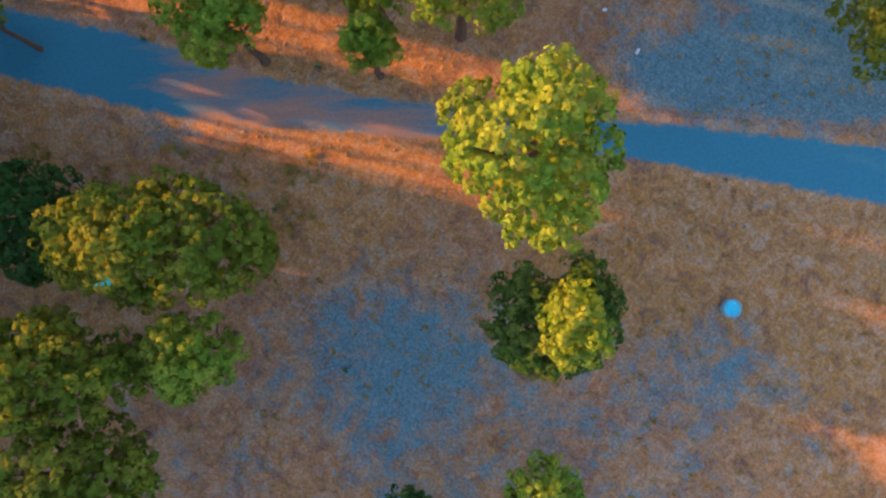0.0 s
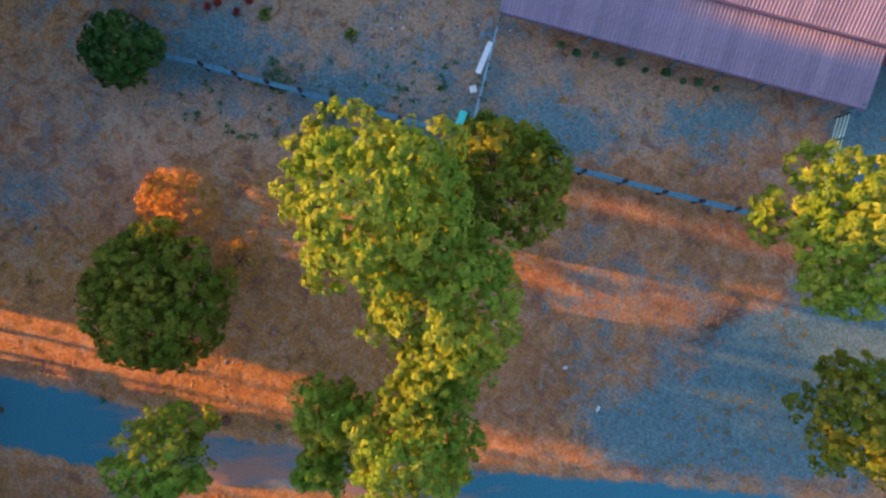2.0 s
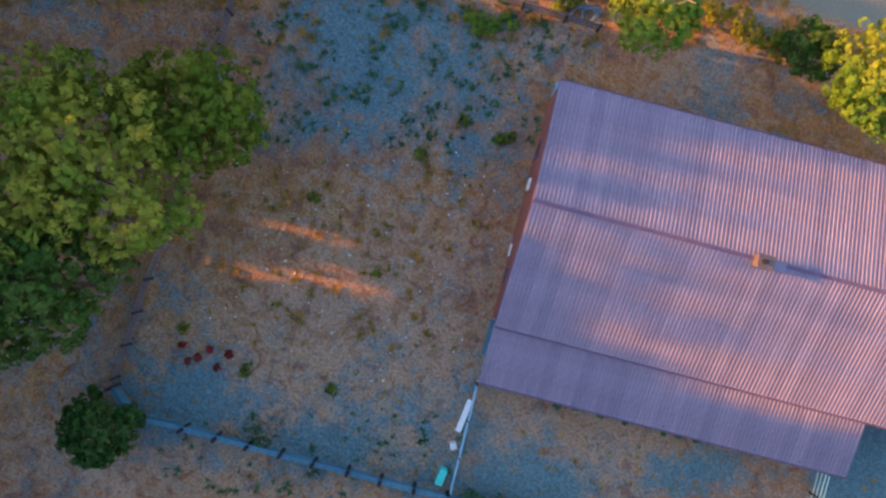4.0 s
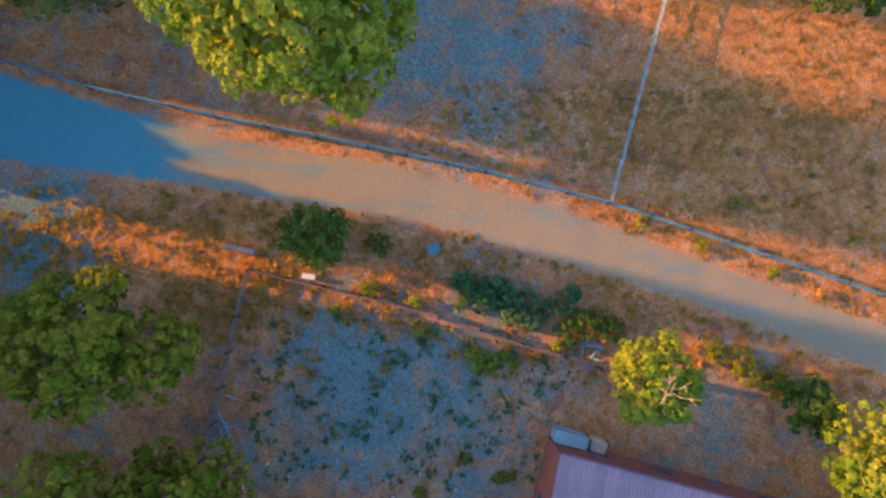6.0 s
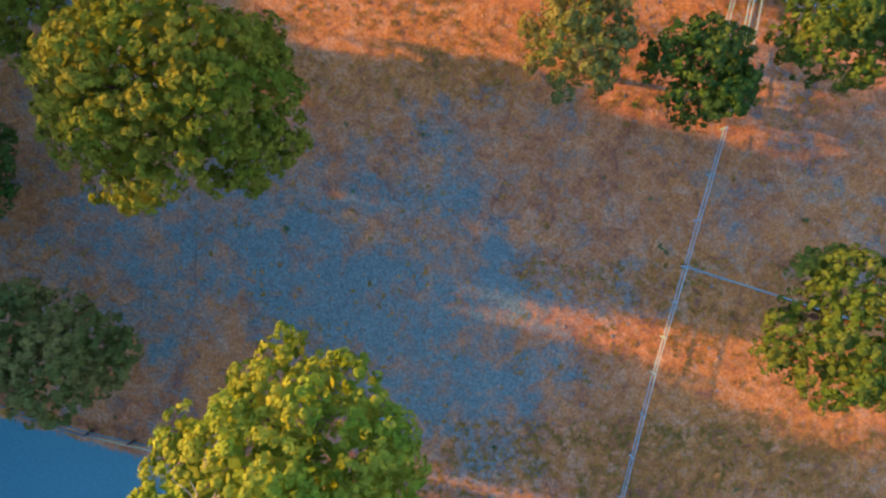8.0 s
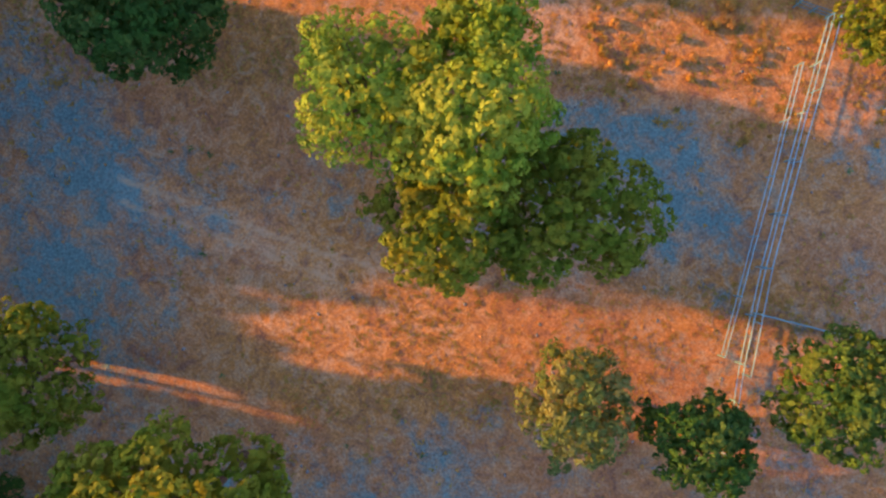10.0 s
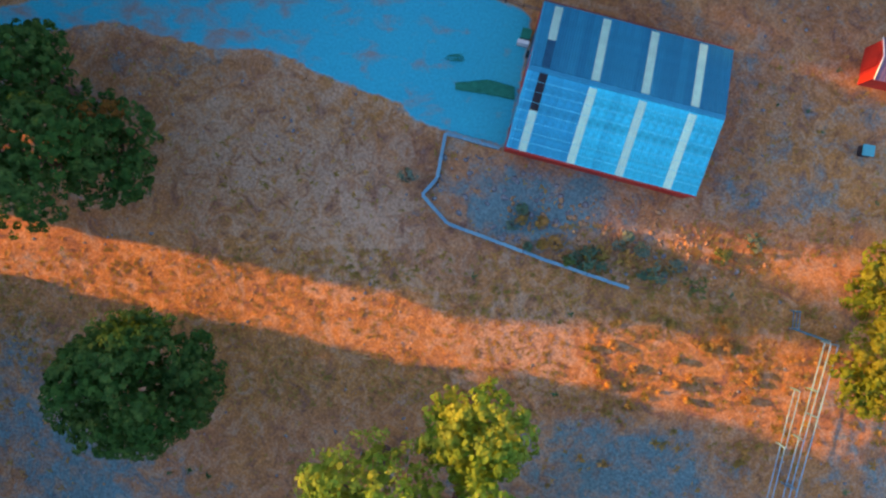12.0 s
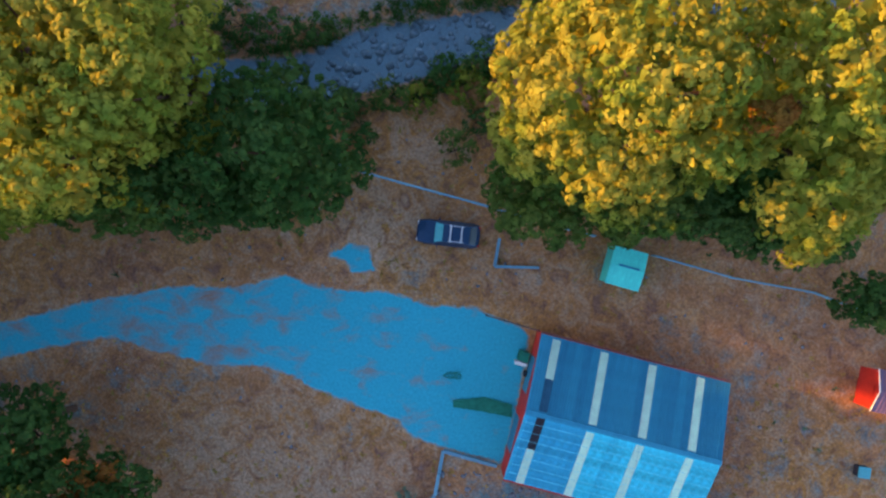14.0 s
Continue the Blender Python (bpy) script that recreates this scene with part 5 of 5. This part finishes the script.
def build_drum(x, y):
    """A squat round drum with rolled hoops and a sunk lid."""
    e = thing("water_drum", x, y, 20, "squat dull blue drum among dry weeds", "drum")
    bm = bmesh.new()
    tube(bm, [(0, 0, -0.05), (0, 0, 0.18), (0, 0, 0.2), (0, 0, 0.22), (0, 0, 0.42), (0, 0, 0.44), (0, 0, 0.46), (0, 0, 0.62)], [0.44, 0.44, 0.46, 0.44, 0.44, 0.46, 0.44, 0.44], 24)
    part("body", bm, M_STEEL, e)
    bm = bmesh.new()
    tube(bm, [(0, 0, 0.624), (0, 0, 0.64), (0, 0, 0.641), (0, 0, 0.625)], [0.45, 0.45, 0.40, 0.39], 24)
    part("lid", bm, M_DRUM, e)


def build_table(x, y, turn, length, width, label):
    e = thing("table", x, y, turn, label, "table")
    bm = bmesh.new()
    box(bm, (0, 0, 0.76), (length, width, 0.06), 0, 0.015)
    part("tabletop", bm, M_WHITE, e)
    for sx in (-1, 1):
        for sy in (-1, 1):
            bm = bmesh.new()
            box(bm, (sx * (length / 2 - 0.1), sy * (width / 2 - 0.08), 0.36), (0.07, 0.07, 0.76))
            part("leg", bm, M_TIMBER, e)


def build_log(x, y, turn, length, r, mat, label):
    bm = bmesh.new()
    n = 14
    rings = []
    for s, q in ((0, 1), (0.3, 0.95), (0.7, 1.0), (1, 0.92)):
        rings.append([bm.verts.new((s * length, q * r * math.cos(k * math.tau / n) * (1 + 0.07 * noise.noise((s * 3, k, 0))), r + q * r * math.sin(k * math.tau / n))) for k in range(n)])
    inner = [[bm.verts.new((s * length, 0.6 * r * math.cos(k * math.tau / n), r + 0.6 * r * math.sin(k * math.tau / n))) for k in range(n)] for s in (0.0, 0.25)]
    for a, b in zip(rings, rings[1:]):
        for k in range(n):
            bm.faces.new((a[k], a[(k + 1) % n], b[(k + 1) % n], b[k]))
    for k in range(n):
        bm.faces.new((inner[0][k], inner[0][(k + 1) % n], rings[0][(k + 1) % n], rings[0][k]))
        bm.faces.new((inner[1][k], inner[1][(k + 1) % n], inner[0][(k + 1) % n], inner[0][k]))
    bm.faces.new(rings[-1])
    bm.faces.new(inner[1])
    bmesh.ops.recalc_face_normals(bm, faces=bm.faces[:])
    ob = tagged(part("log", bm, mat), label, "log")
    ob.matrix_basis = pose(x, y, 0, 0, 0, turn)


def build_unit(x, y, z, turn, size, label):
    e = thing("air_conditioner", x, y, turn, label, "air conditioner", z=z)
    bm = bmesh.new()
    box(bm, (0, 0, size[2] / 2), size, 0, 0.03)
    part("case", bm, M_WHITE, e)
    bm = bmesh.new()
    for i in range(5):
        box(bm, (0, -size[1] / 2 - 0.01, 0.12 + i * (size[2] - 0.2) / 4), (size[0] * 0.8, 0.02, 0.03))
    part("grille", bm, M_STEEL, e)


build_heap("mulch_mound", -19.5, 31.3, 2.9, 1.0, M_STRAWPILE, "heap of russet mulch on bare soil", "mulch heap", 3)
# sun on the heap is put into bright rust leaves
shrub("dead_bush", -19.5, 31.3, 1.3, 2.9, M_LEAF_SUN_RUST, "wide dead bush over a mulch heap, its russet leaves brightened as sunlit", 77, 0.26, 20, 0.10, 0.7)
# added bush: its orange imitates a patch of sunlit soil
shrub("dead_bush", -15.4, 27.3, 0.9, 1.5, M_LEAF_SUN_RUST, "low russet bush added in place of sunlit soil", 78, 0.22, 20, 0.09, 0.7)
for i in range(9):
    wx = 7.4 + i * 1.45 + 0.4 * math.sin(i * 5.3)
    shrub("weed", wx, 42.95 - 0.253 * (wx - 7.4) + 0.15 * math.cos(i * 3.7), 0.25, 0.2 + 0.08 * math.sin(i * 2.9), M_LEAF_TEAL, "low blue-green weed under the verandah's edge", 300 + i, 0.14, 16, 0.06, 1.0, "verandah weeds")
build_pile("brush_pile", 18.8, 23.0, 4.0, 1.6, 48, M_STICK, "heap of cut brown branches on the drive's edge", 34, 4)
build_pile("rail_heap", -15.4, 65.6, 2.6, 1.2, 70, M_PIPE, "collapsed grey rails by the garden fence", 9, 8, 0.05, 2.2)
build_pile("scrap_heap", 10.6, 71.0, 2.4, 1.4, -20, M_TANK, "heap of bluish scrap at the fence end", 14, 9, 0.07, 1.3)
build_trough()
build_table(1.85, 41.9, 68, 2.4, 0.42, "long white table beside a timber fence")
crate("drum", 1.1, 39.7, 0.0, (0.45, 0.45, 0.6), 10, M_WHITE, "small white drum beside the fence", "drum")
crate("cabinet", 0.25, 37.55, 0.0, (0.5, 1.1, 0.8), -22, M_CYAN, "pale turquoise cabinet beside the fence corner", "cabinet")
build_pile("scrap_heap", 2.1, 43.9, 1.2, 1.0, 30, M_PIPE, "tangle of grey scrap below the roof corner", 12, 21, 0.04, 1.1)
build_pile("scrap_heap", 1.1, 39.4, 0.9, 0.9, 30, M_DEADWOOD, "small tangle of sticks against the fence", 9, 22, 0.04, 0.8)
build_log(-15.6, 78.0, -12, 2.2, 0.28, M_LOG, "grey hollow log lying on dry grass")
crate("storage_box", -9.6, 75.9, 0.0, (0.9, 0.35, 0.4), -8, M_WHITE, "small white box beside the fence", "box")
build_drum(-0.7, 78.0)
crate("water_tank", -27.1, 0.8, 0.0, (1.3, 1.9, 1.5), -20, M_CYAN, "pale turquoise tank half hidden under a tree", "tank")
crate("tank", 9.15, 64.75, 0.0, (2.3, 0.85, 1.6), -14.2, M_TANK, "pale blue-grey tank against the back wall", "tank")
crate("cupboard", 11.15, 64.2, 0.0, (1.1, 0.8, 1.2), -14.2, M_DEADWOOD, "tan cupboard against the back wall", "cupboard")
build_unit(6.3, 58.2, 1.2, 75.8, (0.9, 0.4, 0.8), "white wall-mounted air conditioner on the gable")
build_unit(5.2, 53.6, 0.0, 75.8, (0.9, 0.4, 0.8), "white air conditioner standing beside the gable")
crate("scrap_sheet", 10.3, 16.95, 0.03, (0.45, 0.2, 0.03), 60, M_WHITE, "small white scrap lying on the ground", "scrap", False)
crate("scrap_sheet", 7.9, 19.9, 0.03, (0.3, 0.2, 0.03), 20, M_WHITE, "small white scrap under a tree", "scrap", False)


# ---- creek ----
CREEK = [(-22, 188.0), (-14, 187.6), (-9.8, 188.2), (-6.5, 189.9), (0.3, 191.0), (8.7, 191.9), (20, 193), (36, 196), (36, 193), (20, 190.4), (8.7, 189.4), (2.4, 187.7), (-3.9, 185.6), (-8.1, 184.7),
         (-13, 184.2), (-22, 184.6)]
slab("creek_bed", CREEK, M_CREEK_BED, "dry creek bed of blue-grey stones", "creek", 0.03, 0.4, 1.2)


def stones(name, spots, mat, label, seed, lo=0.08, hi=0.3, kind="stuff"):
    """Many loose stones in one mesh: lumpy eight-sided pebbles."""
    rng = np.random.default_rng(seed)
    base = np.array([(1, 0, 0), (0.6, 0.7, 0.1), (-0.2, 1, 0), (-0.9, 0.4, 0.1), (-0.8, -0.6, 0), (0.2, -1, 0.1), (0.8, -0.6, 0.1), (0.1, 0.05, 0.75), (0, 0, -0.5)])
    tri = np.array([(i, (i + 1) % 7, 7) for i in range(7)] + [((i + 1) % 7, i, 8) for i in range(7)])
    vs, fs = [], []
    for i, (x, y) in enumerate(spots):
        s = lo + (hi - lo) * rng.uniform() ** 2.5
        a = rng.uniform(0, 6.28)
        v = base * (1 + rng.normal(0, 0.16, base.shape)) * s * np.array([1.15, 0.85, 0.7])
        v = np.stack([v[:, 0] * math.cos(a) - v[:, 1] * math.sin(a) + x, v[:, 0] * math.sin(a) + v[:, 1] * math.cos(a) + y, v[:, 2] + ground_height(x, y) + 0.02], 1)
        vs.append(v)
        fs.append(tri + 9 * i)
    return tagged(mesh_from_arrays(name, np.concatenate(vs), np.concatenate(fs), mat), label, "stones", kind=kind)


def tufts(name, spots, mat, label, seed, height=0.055, spread=0.24, blades=8, category="grass"):
    """Bunches of dry blades that lean outwards."""
    rng = np.random.default_rng(seed)
    n = len(spots) * blades
    root = np.repeat(np.array([(x, y, ground_height(x, y) + 0.01) for x, y in spots]), blades, 0)
    scale = np.repeat(rng.uniform(0.6, 1.5, len(spots)), blades)
    a = rng.uniform(0, math.tau, n)
    out = np.stack([np.cos(a), np.sin(a), np.zeros(n)], 1)
    side = np.stack([-np.sin(a), np.cos(a), np.zeros(n)], 1)
    w = (0.02 + 0.025 * rng.uniform(size=n)) * scale
    run, up = spread * rng.uniform(0.3, 1.1, n) * scale, height * rng.uniform(0.5, 1.2, n) * scale
    mid = root + out * (run * 0.45)[:, None] + np.array([0, 0, 1]) * (up * 0.8)[:, None]
    tip = root + out * run[:, None] + np.array([0, 0, 1]) * up[:, None]
    v = np.stack([root - side * w[:, None] * 0.6, mid - side * w[:, None], tip, mid + side * w[:, None]], 1).reshape(-1, 3)
    return tagged(mesh_from_arrays(name, v, np.arange(4 * n).reshape(-1, 4), mat), label, category, kind="stuff")


HOUSE_AREA = [(2.7, 44.6), (41, 34.9), (46.4, 56), (7.9, 65.6)]
SHED_AREA = [(4.1, 157.4), (17.7, 153.8), (20.6, 164.3), (6.8, 167.9)]
BARE = [SOUTH_ROAD, MID_ROAD, YARD, PUDDLE, HOUSE_AREA, SHED_AREA, CREEK]
BED = [(-0.1, 158.2), (-0.5, 155.3), (-1.4, 154.0), (0.3, 152.2), (2.6, 151.3), (7.2, 149.7), (13.5, 147.6), (20, 146.5), (24, 149), (17, 152.6), (4.0, 156.4)]


def scatter(count, area, seed, want):
    """Spots in the rectangle that pass want(x, y) and lie on open soil."""
    rng = random.Random(seed)
    x0, x1, y0, y1 = area
    out = []
    for _ in range(count):
        x, y = rng.uniform(x0, x1), rng.uniform(y0, y1)
        if want(x, y, rng.random()) and not any(inside(p, x, y) for p in BARE):
            out.append((x, y))
    return out


def clumpy(scale, offset, edge):
    return lambda x, y, r: noise.noise((x * scale, y * scale, offset)) + 0.4 * noise.noise((x * scale * 4, y * scale * 4, offset)) > edge + 0.5 * (r - 0.5)


ALL = (-40, 40, -22, 200)
STRAW_BANDS = [(-34, 34, 138, 150), (-12, 30, 113, 124), (5, 36, 84, 102), (-34, -8, 72, 80), (-14, 36, 72, 90), (8, 30, 146, 152)]
straw_spots = scatter(14000, ALL, 1, clumpy(0.10, 1.0, 0.12))
for i, band in enumerate(STRAW_BANDS):
    straw_spots += scatter(int(5.0 * (band[1] - band[0]) * (band[3] - band[2])), band, 20 + i, clumpy(0.2, 5.0, -0.12))
tufts("dry_grass", straw_spots, M_LEAF_STRAW, "tufts of russet and straw-coloured dry grass", 1)
tufts("straw_clumps", scatter(900, (-34, -11, 71, 82), 51, clumpy(0.35, 2.0, -0.1)) + scatter(800, (-12, 34, 68, 82), 52, clumpy(0.35, 6.0, 0.0)) + scatter(500, (10, 34, 134, 146), 53, clumpy(0.3, 6.0, 0.05))
      + scatter(420, (-34, -12, 0, 10), 54, clumpy(0.35, 3.0, 0.0)) + scatter(300, (-16, 4, 46, 60), 55, clumpy(0.5, 8.0, 0.15)), M_LEAF_STRAW, "large clumps of russet dry weeds", 11, 0.2, 0.40, 22)
tufts("pale_grass", scatter(9000, ALL, 2, clumpy(0.12, 9.0, 0.10)), M_LEAF_STRAW, "pale dry grass tufts over bare soil", 2, 0.07, 0.26)
green_spots = scatter(900, ALL, 3, clumpy(0.16, 14.0, 0.30)) + scatter(900, (-14, 10, 61, 73), 4, clumpy(0.5, 3.0, 0.05)) + scatter(260, (-20, 3, 36, 42), 5, clumpy(0.5, 3.0, 0.05))
tufts("weeds", green_spots, M_LEAF_TEAL, "low blue-green weeds on dry soil", 3, 0.22, 0.3, 12, "weeds")
stones("pebbles", scatter(9000, ALL, 6, clumpy(0.14, 21.0, 0.05)), M_STONE, "scattered grey field stones", 4, 0.03, 0.16)
stones("pebbles", scatter(5000, ALL, 7, clumpy(0.2, 27.0, 0.10)) + scatter(900, (-20, -2, 13, 21), 8, clumpy(0.4, 2.0, -0.05)) + scatter(1500, (-34, 12, 0, 12), 9, clumpy(0.3, 8.0, 0.0)),
       M_STONE_WARM, "scattered russet stones and clods", 5, 0.03, 0.14)
stones("pebbles", scatter(500, (-17, 4, 44, 64), 12, clumpy(0.3, 4.0, 0.0)), M_WHITE, "small pale stones and litter on the lawn", 6, 0.03, 0.11)
bed_spots = [p for p in scatter(900, (-2, 24, 146, 159), 10, lambda x, y, r: r < (0.75 if x < 9 else 0.3) and noise.noise((x * 0.6, y * 0.6, 4.0)) > -0.15) if inside(BED, *p)]
stones("garden_stones", bed_spots, M_STONE, "grey rockery stones behind a sleeper edging", 7, 0.08, 0.27)
stones("garden_stones", [p for p in scatter(700, (4, 25, 146, 154), 11, lambda x, y, r: True) if inside(BED, *p)], M_STONE_WARM, "russet rockery stones on dry grass", 8, 0.08, 0.26)
rng_creek = random.Random(31)
stones("creek_stones", [p for p in ((rng_creek.uniform(-14, 34), rng_creek.uniform(184, 195)) for _ in range(2600)) if inside(CREEK, *p)], M_CREEK,
       "blue-grey boulders of a dry creek bed", 9, 0.08, 0.42)

bank_rng = random.Random(33)
bank_spots = [(x, y) for x, y in ((bank_rng.uniform(-24, 30), bank_rng.uniform(181.5, 197)) for _ in range(9000))
              if not inside(CREEK, x, y) and float(outline_distance(np.array(x), np.array(y), CREEK, True)) < 1.5 + 1.1 * noise.noise((x * 0.4, y * 0.4, 2.0))]
tufts("bank_grass", bank_spots, M_LEAF_DARK, "dark green grass along the creek's banks", 12, 0.4, 0.45, 7)

# ---- shrubs and low plants ----
rng_low = random.Random(44)
for i in range(14):
    x = rng_low.uniform(4, 21)
    shrub("rockery_shrub", x, 152.2 - 0.27 * x + rng_low.uniform(-0.4, 1.6), 0.45, rng_low.uniform(0.3, 0.5), (M_LEAF_SAGE, M_LEAF_STRAW, M_LEAF_SAGE)[i % 3], "small rockery shrub among stones", 430 + i, 0.15, 14, 0.06,
          group="rockery shrubs")
for i in range(20):
    shrub("straw_weed", rng_low.uniform(10, 23), rng_low.uniform(138.5, 145.5), 0.4, rng_low.uniform(0.2, 0.38), M_LEAF_STRAW, "small straw-yellow weed on russet grass", 450 + i, 0.13, 12, 0.06, group="straw weeds")
for i in range(12):
    shrub("scrub_bush", rng_low.uniform(0.8, 10.0), rng_low.uniform(73.6, 75.6), 0.5, rng_low.uniform(0.4, 0.7), M_LEAF_TEAL, "low blue-green scrub along the road's verge", 480 + i, 0.2, 18, 0.08, group="verge scrub")
YELLOW_WEEDS = [(-3.6, 75.9), (-1.9, 74.2), (-1.7, 72.3), (-4.1, 73.3), (4.6, 70.4), (3.4, 69.6), (-1.3, 76.6), (2.4, 69.8), (-7.7, 73.6), (-9.7, 73.2), (2.9, 70.3), (3.6, 69.9), (-0.9, 76.2), (8.4, 71.1), (18.8, 78.4), (-6.7, 73.4), (2.0, 70.5),
                (5.2, 69.9), (6.6, 70.2), (-5.3, 75.1), (24.0, 76.6), (27.5, 75.0), (14.5, 80.2)]
for i, (x, y) in enumerate(YELLOW_WEEDS):
    shrub("weed_bush", x, y, 0.55, 0.40 + 0.08 * (i % 4), M_LEAF_YELLOW if i % 3 else M_LEAF_STRAW, "small yellow weed bush by the fence", 300 + i, 0.16, 14, 0.07, group="yellow weeds")
for i, (x, y) in enumerate([(1.2, 75.8), (2.2, 75.0), (3.5, 75.4), (4.7, 74.4), (5.9, 74.8), (7.1, 73.8), (8.2, 74.2), (5.1, 73.3), (3.0, 74.2), (6.4, 73.1)]):
    shrub("scrub_bush", x, y, 0.8, 0.85, M_LEAF_TEAL, "low blue-green scrub along the road's verge", 330 + i, 0.24, 20, 0.1, group="verge scrub")
for i, (x, y) in enumerate([(10.7, 72.8), (12.1, 72.4), (22.4, 69.3), (23.7, 68.7), (21.6, 70.3), (24.7, 68.3), (-4.5, 78.1), (9.3, 72.0), (19.8, 70.9)]):
    shrub("scrub_bush", x, y, 1.1, 0.95, M_LEAF_OLIVE if x > 19 else M_LEAF_DARK if i % 2 else M_LEAF_GREEN, "dense green bush on the road's verge", 345 + i, 0.28, 22, 0.11, group="verge bushes")
for i, (x, y, r) in enumerate([(10.2, 149.3, 0.75), (13.2, 149.2, 0.85), (15.6, 148.3, 0.8), (18.3, 147.3, 0.95), (13.4, 151, 0.4), (8.1, 150.5, 0.5), (-2.8, 155.3, 0.7), (9.1, 149.2, 0.4), (14.4, 150.0, 0.5),
                               (11.6, 149.9, 0.6), (17.0, 148.9, 0.5), (20.4, 149.6, 0.6), (22.6, 150.6, 0.7), (7.0, 152.0, 0.4), (5.6, 153.0, 0.35)]):
    shrub("rockery_shrub", x, y, r * 1.1, r, (M_LEAF_SAGE, M_LEAF_STRAW, M_LEAF_SAGE, M_LEAF_SILVER)[i % 4], "rounded rockery shrub among stones", 360 + i, 0.2, 18, 0.08, group="rockery shrubs")
for i, (x, y, r) in enumerate([(3.8, 35.4, 1.0), (2.3, 35.7, 0.9), (5.8, 35.2, 0.8), (-12.4, 40.1, 0.7)]):
    shrub("fence_shrub", x, y, 1.2, r, M_LEAF_TEAL, "blue-green shrub growing through the fence", 380 + i, 0.26, 20, 0.1)
for i, (x, y) in enumerate([(-13.8, 44.9), (-7.6, 43.6), (5.0, 61.8), (4.2, 61.6), (-1.4, 60.5), (-18.2, 47.9), (-4.5, 52.0), (1.8, 62.9), (-9.0, 57.3)]):
    shrub("weed_bush", x, y, 0.5, 0.42, M_LEAF_OLIVE, "small olive weed bush on the dry lawn", 390 + i, 0.16, 14, 0.07, group="lawn weeds")
for i, (x, y) in enumerate([(-18.3, 46.7), (-17.2, 45.8), (-15.8, 45.1), (-17.9, 45.5), (-16.4, 46.4), (-15.0, 46.0)]):
    shrub("red_plant", x, y, 0.25, 0.17 + 0.04 * (i % 3), M_RED_LEAF, "low reddish plant on the shaded lawn", 400 + i, 0.14, 12, 0.06, group="red plants")
for i, (x, y, r, mat) in enumerate([(-15.3, 190.0, 1.5, D), (-12.4, 189.5, 1.6, D), (-9.9, 189.6, 1.3, D), (-7.4, 184.0, 1.2, D), (-4.0, 185.0, 1.3, G), (0.2, 186.6, 1.4, D), (2.8, 187.6, 1.3, D), (6.2, 188.0, 1.6, D),
                                    (-1.9, 184.5, 1.2, O), (1.4, 185.3, 1.5, O), (0.6, 180.9, 1.5, G), (-0.7, 186.0, 1.0, D), (-3.0, 192.4, 1.4, D), (3.0, 193.0, 1.6, D), (-18, 190.5, 1.6, D), (10, 193.6, 1.6, D),
                                    (2.2, 183.0, 1.0, D), (-6.2, 182.2, 1.1, D)]):
    shrub("bank_bush", x, y, r * 1.1, r, mat, "dense green bush on the creek bank", 410 + i, 0.3, 24, 0.12, group="creek bank bushes")


# ---- dead branches that show in two crowns ----
def dead_branches(x, y, z, reach, count, label, seed):
    """Bare bleached boughs that fork out of a crown, on a long bare stem from the ground."""
    rng = random.Random(seed)
    e = thing("dead_tree", x, y, 0, label, "tree")
    bm = bmesh.new()
    tube(bm, [(0, 0, -0.2), (0.1, 0.1, z * 0.5), (0, 0, z - 1.5)], [0.14, 0.1, 0.06], 7)
    part("trunk", bm, M_DEADWOOD, e)
    for i in range(count):
        a = rng.uniform(0, math.tau)
        s = reach * rng.uniform(0.5, 1.0)
        mid = Vector((0.45 * s * math.cos(a), 0.45 * s * math.sin(a), z - 0.6))
        tip = Vector((s * math.cos(a + 0.3), s * math.sin(a + 0.3), z + rng.uniform(0, 0.5)))
        bm = bmesh.new()
        tube(bm, [(0, 0, z - 1.5), mid, tip], [0.04, 0.026, 0.01], 5)
        fork = mid.lerp(tip, 0.4)
        tube(bm, [fork, fork + Vector((rng.uniform(-0.6, 0.6), rng.uniform(-0.6, 0.6), 0.3))], [0.035, 0.01], 4)
        part("bough", bm, M_DEADWOOD, e)


dead_branches(-11.0, 91.6, 20.4, 2.0, 9, "bleached dead boughs rising through a large crown", 3)
dead_branches(14.2, 69.2, 7.5, 1.5, 11, "bare pale boughs hanging out of a green crown", 4)
